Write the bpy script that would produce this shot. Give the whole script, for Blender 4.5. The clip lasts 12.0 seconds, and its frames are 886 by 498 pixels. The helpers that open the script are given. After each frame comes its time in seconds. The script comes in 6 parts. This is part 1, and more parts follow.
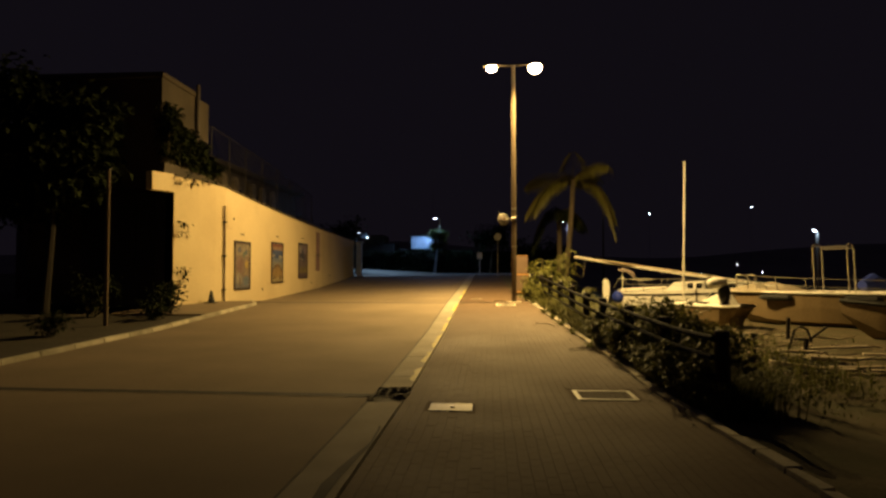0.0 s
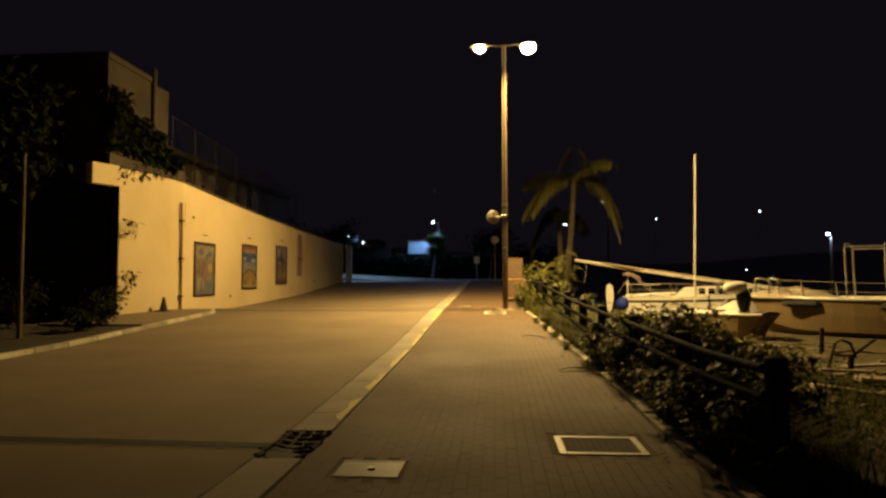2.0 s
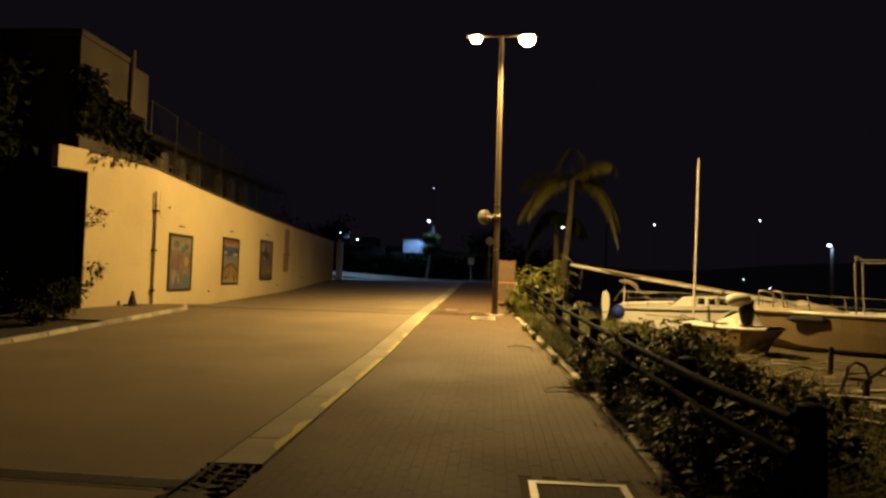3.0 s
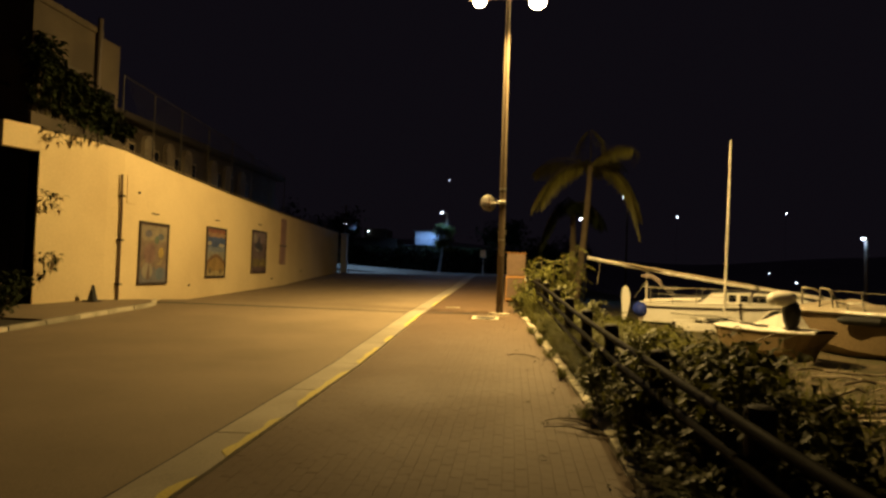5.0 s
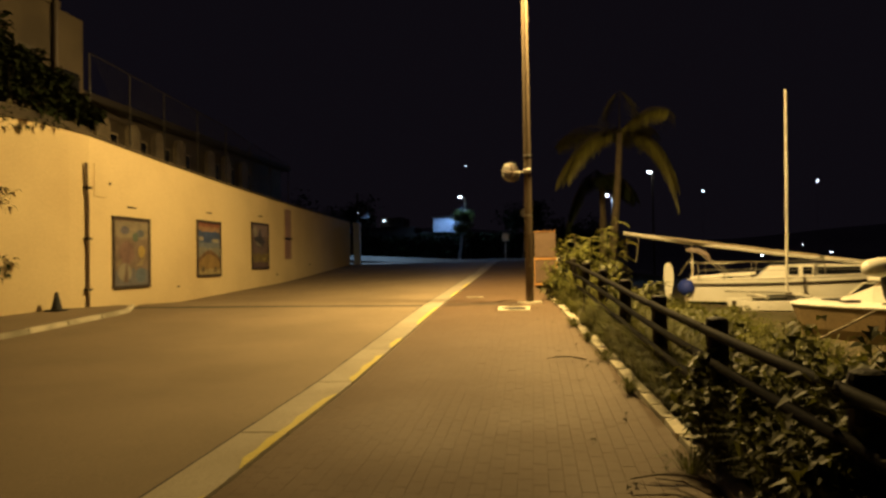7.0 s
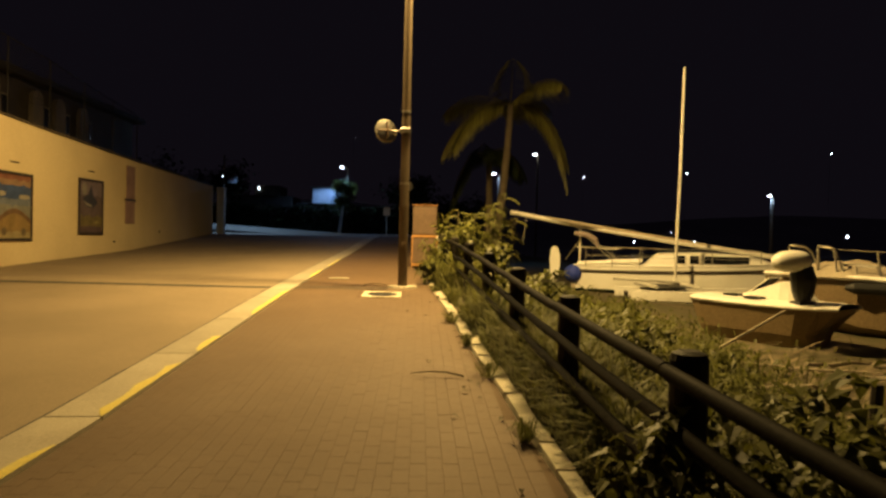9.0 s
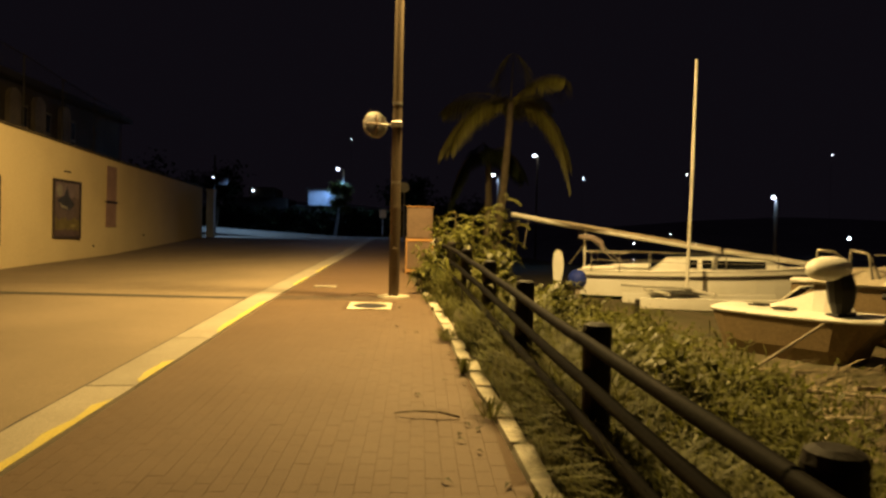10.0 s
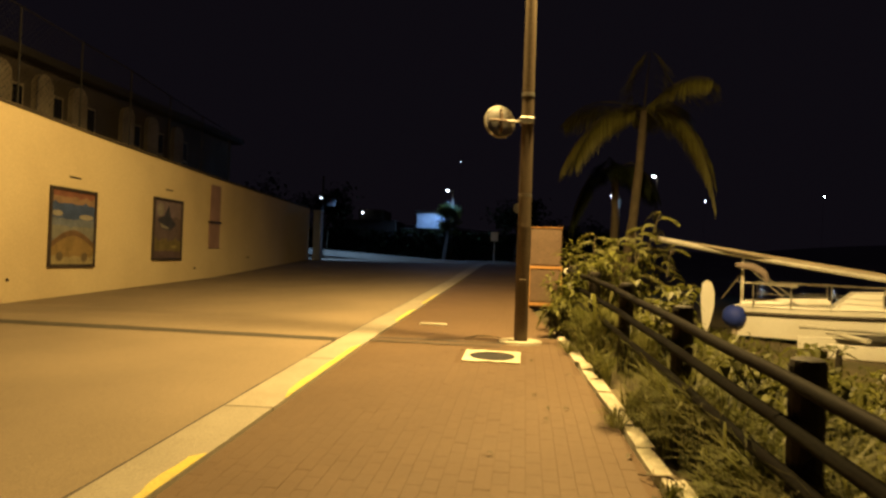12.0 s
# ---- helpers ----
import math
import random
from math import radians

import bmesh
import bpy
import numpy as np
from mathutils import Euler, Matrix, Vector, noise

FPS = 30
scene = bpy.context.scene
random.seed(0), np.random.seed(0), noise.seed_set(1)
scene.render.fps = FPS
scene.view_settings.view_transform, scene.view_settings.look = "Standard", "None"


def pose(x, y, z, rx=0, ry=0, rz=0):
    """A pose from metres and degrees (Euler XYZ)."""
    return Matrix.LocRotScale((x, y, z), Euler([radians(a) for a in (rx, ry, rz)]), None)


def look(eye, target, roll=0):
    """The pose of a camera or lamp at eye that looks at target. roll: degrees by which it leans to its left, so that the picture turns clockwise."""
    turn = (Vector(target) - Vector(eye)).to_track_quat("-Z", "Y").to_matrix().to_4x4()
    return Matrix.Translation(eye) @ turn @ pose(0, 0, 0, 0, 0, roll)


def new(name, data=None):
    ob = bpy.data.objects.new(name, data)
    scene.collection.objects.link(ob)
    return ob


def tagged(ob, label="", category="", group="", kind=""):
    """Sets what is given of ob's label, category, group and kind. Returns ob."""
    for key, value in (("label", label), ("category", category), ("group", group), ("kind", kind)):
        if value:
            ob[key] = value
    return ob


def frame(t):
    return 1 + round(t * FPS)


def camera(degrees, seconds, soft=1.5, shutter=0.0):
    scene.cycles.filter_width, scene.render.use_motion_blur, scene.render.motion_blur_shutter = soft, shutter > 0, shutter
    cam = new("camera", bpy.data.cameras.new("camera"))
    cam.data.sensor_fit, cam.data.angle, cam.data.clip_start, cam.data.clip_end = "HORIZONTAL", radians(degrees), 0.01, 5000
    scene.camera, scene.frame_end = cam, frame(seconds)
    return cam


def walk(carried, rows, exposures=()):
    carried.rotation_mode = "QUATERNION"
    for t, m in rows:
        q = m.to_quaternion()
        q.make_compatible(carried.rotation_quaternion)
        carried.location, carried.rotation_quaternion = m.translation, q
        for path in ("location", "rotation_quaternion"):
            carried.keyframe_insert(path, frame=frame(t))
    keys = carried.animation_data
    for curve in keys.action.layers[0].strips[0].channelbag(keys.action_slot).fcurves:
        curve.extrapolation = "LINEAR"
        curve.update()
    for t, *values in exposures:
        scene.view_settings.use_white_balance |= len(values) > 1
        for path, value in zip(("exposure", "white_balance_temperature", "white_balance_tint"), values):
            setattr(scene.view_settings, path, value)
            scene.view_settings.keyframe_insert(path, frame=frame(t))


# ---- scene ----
cam = camera(67.5, 12.0, soft=2.6, shutter=0.4)
# seconds, eye, a point it looks at, roll
ROWS = [
    (0, (0.0, 0.036, 1.585), (-0.193, 2.767, 1.688), 0.0),
    (0.5, (0.121, 0.72, 1.532), (-0.092, 3.45, 1.627), 0.4),
    (1, (0.221, 1.38, 1.543), (0.037, 4.108, 1.714), 0.3),
    (1.5, (0.382, 2.024, 1.499), (0.147, 4.747, 1.689), -0.2),
    (2, (0.547, 2.636, 1.512), (0.332, 5.364, 1.642), -0.1),
    (2.5, (0.681, 3.204, 1.546), (0.429, 5.93, 1.645), -0.5),
    (3, (0.777, 3.763, 1.591), (0.569, 6.491, 1.719), 1.7),
    (5, (1.163, 6.072, 1.629), (0.877, 8.795, 1.727), 1.9),
    (5.5, (1.073, 6.81, 1.61), (0.589, 9.505, 1.711), 0.8),
    (6, (1.037, 7.425, 1.576), (0.6, 10.129, 1.599), 1.0),
    (6.5, (1.006, 8.038, 1.549), (0.521, 10.734, 1.615), -0.2),
    (7, (0.964, 8.692, 1.557), (0.593, 11.406, 1.606), -1.0),
    (9, (1.156, 11.175, 1.559), (1.256, 13.914, 1.509), 1.4),
    (9.5, (1.225, 11.742, 1.593), (1.341, 14.479, 1.541), 2.1),
    (10, (1.259, 12.348, 1.602), (1.363, 15.087, 1.561), 1.3),
    (10.5, (1.204, 12.933, 1.621), (1.038, 15.668, 1.617), 1.7),
    (11, (1.074, 13.594, 1.627), (0.825, 16.32, 1.703), 3.6),
    (11.5, (1.001, 14.263, 1.648), (0.675, 16.984, 1.667), 0.4),
    (12, (0.886, 14.848, 1.652), (0.548, 17.567, 1.696), 2.0),
]
walk(cam, [(t, look(eye, target, roll)) for t, eye, target, roll in ROWS], [(0, 0.3), (2.5, 0.15), (5.0, 0.1), (9.0, 0.05), (12.0, 0.1)])

# the lane climbs gently past the lamp; the plan's level lines
LEVELS = [(-80, 0.0), (9, 0.0), (16, 0.19), (23, 0.55), (30, 0.80), (36, 1.02), (45, 1.42), (52, 1.55), (75, 1.7), (900, 1.7)]
KERB = [(-80, 2.64), (0, 2.46), (5, 2.36), (9.3, 2.17), (13, 2.09), (15, 2.0), (17, 1.88), (19, 1.71), (21, 1.59), (23, 1.45), (24, 1.38), (28, 1.05), (50, 0.6), (900, 0.6)]
FENCE = [(0, 2.84), (7.7, 2.6), (9.8, 2.5), (11.9, 2.43), (14, 2.34), (16.05, 2.29), (18.13, 2.2), (20.2, 2.11), (22.3, 2.0), (24.4, 1.87), (26.4, 1.72), (28, 1.6)]
YARD = [(-80, -0.4), (12, -0.38), (18, -0.2), (23, -0.12), (30, -0.02), (40, -0.1), (60, -0.3), (900, -0.3)]


def along(table, y):
    return float(np.interp(y, [p[0] for p in table], [p[1] for p in table]))


def lane(x, y):
    """Level of the paved surfaces."""
    z = along(LEVELS, y)
    if x < -1.55:
        fall = max(0.0, min(1.0, (y - 24) / 3)) * max(0.0, min(1.0, (46 - y) / 10))
        z -= 0.22 * fall * min(1.0, (-1.55 - x) / 7.9)
    return z


def kerb_x(y):
    return along(KERB, y)


def ground_level(x, y):
    k = kerb_x(y)
    if x < k:
        return lane(x, y) - 0.10
    d = x - k
    s = max(0.0, min(1.0, (d - 0.75) / 2.2))
    s = s * s * (3 - 2 * s)
    z = (lane(0, y) - 0.03) * (1 - s) + along(YARD, y) * s
    w = max(0.0, min(1.0, (x - 17) / 9))
    far = max(0.0, min(1.0, (y - 70) / 20)) * max(0.0, min(1.0, (x - 12) / 10))
    return z - 1.2 * max(w, far)


# ---- world and lamps ----
world = bpy.data.worlds.new("night")
scene.world = world
world.use_nodes = True
wn = world.node_tree.nodes["Background"]
wn.inputs["Color"].default_value = (0.54, 0.42, 0.66, 1)
wn.inputs["Strength"].default_value = 0.0072


def lamp(name, kind, place, energy, colour, radius, size=0, blend=0.0, target=None):
    d = bpy.data.lights.new(name, kind)
    d.energy, d.color, d.shadow_soft_size = energy, colour, radius
    if kind == "SPOT":
        d.spot_size, d.spot_blend = radians(size), blend
    ob = new(name, d)
    ob.matrix_world = look(place, target) if target else pose(*place)
    return ob


SODIUM = (1.0, 0.66, 0.22)
COOL = (0.28, 0.52, 1.0)
POLE = (0.86, 23.8)
lamp("street_light_beam", "SPOT", (1.66, 23.62, 8.72), 8000, SODIUM, 0.16, 164, 0.7, (6.4, 24.8, 0))
lamp("street_light_beam", "SPOT", (0.08, 23.66, 8.78), 5700, SODIUM, 0.16, 148, 0.65, (-4.4, 22.9, 0))
lamp("far_light_beam", "SPOT", (-5.65, 69.4, 7.35), 750, COOL, 0.1, 165, 0.4, (-6.0, 66.0, 0))
lamp("corner_light_beam", "SPOT", (-9.3, 46.75, 4.42), 700, COOL, 0.08, 112, 0.4, (-7.0, 51.0, 0))
lamp("quay_light_beam", "SPOT", (35.6, 75.2, 6.25), 260, COOL, 0.1, 150, 0.5, (35.3, 75, 0))
lamp("quay_light_beam", "SPOT", (6.84, 60.9, 6.3), 160, COOL, 0.1, 150, 0.5, (6.6, 60.8, 0))


# ---- materials ----
def material(name, colour, rough=0.7, metal=0.0, spot=None, mix=0.5, scale=6.0, fine=60.0, bump=0.15, bump_size=0.01, island=0.0, spread=0.0, fleck=0.25, spec=0.5, through_light=0.0):
    """Base colour, a second colour in large stains, fine grain, wear by object or island, and relief."""
    m = bpy.data.materials.new(name)
    m.use_nodes = True
    n, l = m.node_tree.nodes, m.node_tree.links
    b = n["Principled BSDF"]
    b.inputs["Metallic"].default_value = metal
    b.inputs["Specular IOR Level"].default_value = spec
    tc = n.new("ShaderNodeTexCoord")
    geo = n.new("ShaderNodeNewGeometry")
    big = n.new("ShaderNodeTexNoise")
    big.inputs["Scale"].default_value, big.inputs["Detail"].default_value = scale * 0.2, 5
    small = n.new("ShaderNodeTexNoise")
    small.inputs["Scale"].default_value, small.inputs["Detail"].default_value = fine, 4
    for t in (big, small):
        l.new(geo.outputs["Position"], t.inputs["Vector"])
    ramp = n.new("ShaderNodeValToRGB")
    ramp.color_ramp.elements[0].position, ramp.color_ramp.elements[1].position = 0.38, 0.66
    ramp.color_ramp.elements[0].color = (0, 0, 0, 1)
    ramp.color_ramp.elements[1].color = (mix, mix, mix, 1)
    l.new(big.outputs["Fac"], ramp.inputs["Fac"])
    mx = n.new("ShaderNodeMix")
    mx.data_type = "RGBA"
    l.new(ramp.outputs["Color"], mx.inputs["Factor"])
    mx.inputs[6].default_value = (*colour, 1)
    mx.inputs[7].default_value = (*(spot or [c * 0.6 for c in colour]), 1)
    grain = n.new("ShaderNodeMapRange")
    grain.inputs["From Min"].default_value, grain.inputs["From Max"].default_value = 0.3, 0.7
    grain.inputs["To Min"].default_value, grain.inputs["To Max"].default_value = 1 - fleck, 1 + fleck * 0.6
    l.new(small.outputs["Fac"], grain.inputs["Value"])
    value = grain.outputs["Result"]
    if island or spread:
        rnd = geo.outputs["Random Per Island"]
        if spread:
            rnd = n.new("ShaderNodeObjectInfo").outputs["Random"]
        vary = n.new("ShaderNodeMapRange")
        vary.inputs["To Min"].default_value, vary.inputs["To Max"].default_value = 1 - (island or spread), 1 + (island or spread)
        l.new(rnd, vary.inputs["Value"])
        mul = n.new("ShaderNodeMath")
        mul.operation = "MULTIPLY"
        l.new(value, mul.inputs[0])
        l.new(vary.outputs["Result"], mul.inputs[1])
        value = mul.outputs["Value"]
    sc = n.new("ShaderNodeVectorMath")
    sc.operation = "SCALE"
    l.new(mx.outputs[2], sc.inputs[0])
    l.new(value, sc.inputs["Scale"])
    l.new(sc.outputs["Vector"], b.inputs["Base Color"])
    rr = n.new("ShaderNodeMapRange")
    rr.inputs["To Min"].default_value, rr.inputs["To Max"].default_value = max(0.02, rough - 0.12), min(1.0, rough + 0.12)
    l.new(big.outputs["Fac"], rr.inputs["Value"])
    l.new(rr.outputs["Result"], b.inputs["Roughness"])
    if through_light:
        tr = n.new("ShaderNodeBsdfTranslucent")
        l.new(sc.outputs["Vector"], tr.inputs["Color"])
        ms = n.new("ShaderNodeMixShader")
        ms.inputs["Fac"].default_value = through_light
        l.new(b.outputs["BSDF"], ms.inputs[1])
        l.new(tr.outputs["BSDF"], ms.inputs[2])
        l.new(ms.outputs["Shader"], n["Material Output"].inputs["Surface"])
    if bump:
        bp = n.new("ShaderNodeBump")
        bp.inputs["Strength"].default_value, bp.inputs["Distance"].default_value = bump, bump_size
        l.new(small.outputs["Fac"], bp.inputs["Height"])
        l.new(bp.outputs["Normal"], b.inputs["Normal"])
    return m


def glow(name, colour, strength):
    m = bpy.data.materials.new(name)
    m.use_nodes = True
    b = m.node_tree.nodes["Principled BSDF"]
    b.inputs["Base Color"].default_value = (*colour, 1)
    b.inputs["Emission Color"].default_value = (*colour, 1)
    b.inputs["Emission Strength"].default_value = strength
    return m


M_SOIL = material("soil", (0.105, 0.08, 0.042), 0.95, spot=(0.065, 0.062, 0.024), mix=0.9, scale=6, fine=25, bump=0.6, bump_size=0.04)
M_ROAD = material("road_concrete", (0.215, 0.163, 0.104), 0.85, spot=(0.16, 0.12, 0.076), mix=0.7, scale=2.5, fine=90, bump=0.25, bump_size=0.006, fleck=0.3)
M_GUTTER = material("gutter_concrete", (0.31, 0.27, 0.2), 0.8, spot=(0.22, 0.19, 0.14), scale=8, fine=70, bump=0.2, spread=0.12)
M_BRICK = material("paver_clay", (0.095, 0.0545, 0.0235), 0.8, spot=(0.08, 0.046, 0.021), mix=0.8, scale=3, fine=110, bump=0.3, bump_size=0.004, island=0.035)
M_PAVER = material("paver_clay_single", (0.095, 0.0545, 0.0235), 0.8, spot=(0.08, 0.046, 0.021), mix=0.8, scale=3, fine=110, bump=0.3, bump_size=0.004, spread=0.035)
M_JOINT = material("paver_bed", (0.088, 0.050, 0.023), 0.95, fine=120)
M_KERB = material("kerb_stone", (0.52, 0.47, 0.36), 0.85, spot=(0.25, 0.23, 0.16), mix=0.8, scale=10, fine=50, bump=0.5, bump_size=0.012, spread=0.25)
M_YELLOW = material("yellow_paint", (0.52, 0.42, 0.07), 0.6, spot=(0.45, 0.38, 0.14), scale=14, fine=60)
M_DIRT = material("dark_drain", (0.045, 0.035, 0.026), 0.8, spot=(0.02, 0.016, 0.012), scale=14, fine=40, bump=0.5, bump_size=0.01)
M_PATCH = material("road_patch", (0.06, 0.049, 0.034), 0.9, spot=(0.045, 0.036, 0.026), scale=10, fine=50, bump=0.4)
M_IRON = material("cast_iron", (0.05, 0.045, 0.04), 0.55, 0.6, fine=60, bump=0.3)
M_PLATE = material("steel_plate", (0.24, 0.22, 0.165), 0.5, 0.3, fine=80, bump=0.2)
M_WALL = material("cream_render", (0.70, 0.565, 0.33), 0.9, spot=(0.56, 0.435, 0.25), mix=0.7, scale=2.2, fine=22, bump=0.2, bump_size=0.01, fleck=0.06)
# stained render, base darkened to stand for the lamp's cut-off on the house
M_HOUSE = material("dimmed_stained_render", (0.072, 0.055, 0.036), 0.92, spot=(0.036, 0.028, 0.02), mix=0.9, scale=3.2, fine=30, bump=0.4, fleck=0.2)
M_PALE = material("pale_render", (0.50, 0.41, 0.28), 0.92, spot=(0.25, 0.2, 0.14), mix=0.8, scale=5, fine=30, bump=0.3)
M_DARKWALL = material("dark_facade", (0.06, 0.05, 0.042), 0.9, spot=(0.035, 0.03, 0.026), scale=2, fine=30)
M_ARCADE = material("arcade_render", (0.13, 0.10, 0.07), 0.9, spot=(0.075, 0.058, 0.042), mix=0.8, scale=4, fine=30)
# haze painted in: pale grey base so the hill sinks into the sky
M_HILL = material("haze_tinted_hillside", (0.34, 0.33, 0.36), 1.0, spec=0.0, spot=(0.24, 0.24, 0.26), scale=0.3, fine=2)
M_GATE = material("black_gate_sheet", (0.018, 0.016, 0.015), 0.6, 0.3, fine=40, bump=0.1)
M_FRAME = material("dark_frame", (0.05, 0.035, 0.025), 0.6, fine=60)
M_GALV = material("galvanised_steel", (0.40, 0.38, 0.34), 0.5, 0.7, spot=(0.25, 0.23, 0.2), scale=9, fine=60, bump=0.08)
M_POLE = material("pole_paint", (0.15, 0.115, 0.08), 0.9, 0.0, spec=0.08, spot=(0.115, 0.088, 0.062), scale=7, fine=50, bump=0.1)
M_LOG = material("dark_post_wood", (0.018, 0.014, 0.011), 0.7, spec=0.25, spot=(0.035, 0.028, 0.02), scale=18, fine=40, bump=0.5, bump_size=0.012)
M_RAIL = material("dark_rail", (0.010, 0.008, 0.0065), 0.7, spec=0.04, spot=(0.020, 0.021, 0.017), scale=14, fine=45, bump=0.3, bump_size=0.006)
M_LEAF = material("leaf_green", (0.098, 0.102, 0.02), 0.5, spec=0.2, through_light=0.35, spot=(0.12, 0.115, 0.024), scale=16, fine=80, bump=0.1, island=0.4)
M_GRASS = material("grass_blade", (0.115, 0.12, 0.03), 0.6, spec=0.25, through_light=0.4, spot=(0.13, 0.11, 0.036), scale=8, fine=60, bump=0.1, island=0.4)
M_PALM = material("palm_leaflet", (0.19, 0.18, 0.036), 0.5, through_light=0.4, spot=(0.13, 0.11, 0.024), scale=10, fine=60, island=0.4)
# leaf colour darkened to stand for foliage the lamp leaves unlit
M_SHADEDLEAF = material("shaded_leaf", (0.020, 0.026, 0.010), 0.85, spec=0.05, spot=(0.014, 0.02, 0.008), scale=10, fine=60, island=0.4)
M_BARK = material("bark", (0.16, 0.125, 0.08), 0.9, spot=(0.10, 0.08, 0.055), scale=20, fine=45, bump=0.7, bump_size=0.02)
M_STEM = material("stem", (0.09, 0.075, 0.035), 0.8, fine=50)
M_GEL = material("white_gelcoat", (0.87, 0.85, 0.79), 0.35, spot=(0.70, 0.66, 0.56), mix=0.45, scale=6, fine=40, bump=0.05, fleck=0.08)
M_HULL = material("taupe_hull", (0.22, 0.155, 0.08), 0.6, spot=(0.16, 0.113, 0.058), scale=4, fine=30, bump=0.08)
M_TEAL = material("teal_antifoul", (0.10, 0.20, 0.17), 0.6, fine=40)
M_BLUE = material("blue_canvas", (0.02, 0.045, 0.34), 0.7, fine=60)
M_BLACK = material("black_rubber", (0.012, 0.012, 0.012), 0.5, fine=60)
M_WINDOW = material("dark_glass", (0.012, 0.013, 0.015), 0.12, fine=20, bump=0)
M_ALU = material("aluminium_spar", (0.78, 0.75, 0.67), 0.45, 0.1, spot=(0.42, 0.40, 0.36), scale=8, fine=40, bump=0.05)
M_TIMBER = material("grey_timber", (0.42, 0.36, 0.27), 0.8, spot=(0.24, 0.2, 0.15), scale=9, fine=50, bump=0.4, island=0.2)
M_ROPE = material("rope", (0.35, 0.3, 0.22), 0.9, fine=90)
M_RUST = material("rusty_cabinet", (0.11, 0.068, 0.042), 0.75, spot=(0.07, 0.042, 0.026), scale=9, fine=40, bump=0.2)
M_ORANGE = material("orange_trim", (0.40, 0.20, 0.06), 0.6, fine=50)
M_SOFFIT = material("white_wall", (0.66, 0.72, 0.80), 0.8, fine=40)
M_WATER = material("harbour_water", (0.01, 0.011, 0.013), 0.08, fine=2.0, bump=0.4, bump_size=0.08, fleck=0.0)
M_LENS = glow("lamp_lens", (1.0, 0.74, 0.36), 45)
M_COOLLENS = glow("cool_lamp_lens", (0.75, 0.88, 1.0), 14)
M_RED = material("red_lens", (0.06, 0.008, 0.008), 0.3, fine=30)
M_STAINLESS = material("stainless_back", (0.55, 0.53, 0.5), 0.32, 0.95, spot=(0.35, 0.33, 0.3), scale=30, fine=60, bump=0.05)
# far lamp's light on the trunk put into a pale bark colour
M_LITBARK = material("lamplit_bark", (0.55, 0.55, 0.52), 0.9, scale=14, fine=40, bump=0.4)
M_SILVER = material("grey_enamel", (0.46, 0.43, 0.37), 0.5, 0.1, spot=(0.3, 0.27, 0.22), scale=25, fine=60, bump=0.05)
mirror = bpy.data.materials.new("mirror")
mirror.use_nodes = True
mirror.node_tree.nodes["Principled BSDF"].inputs["Metallic"].default_value = 1
mirror.node_tree.nodes["Principled BSDF"].inputs["Roughness"].default_value = 0.06
mirror.node_tree.nodes["Principled BSDF"].inputs["Base Color"].default_value = (0.8, 0.8, 0.78, 1)


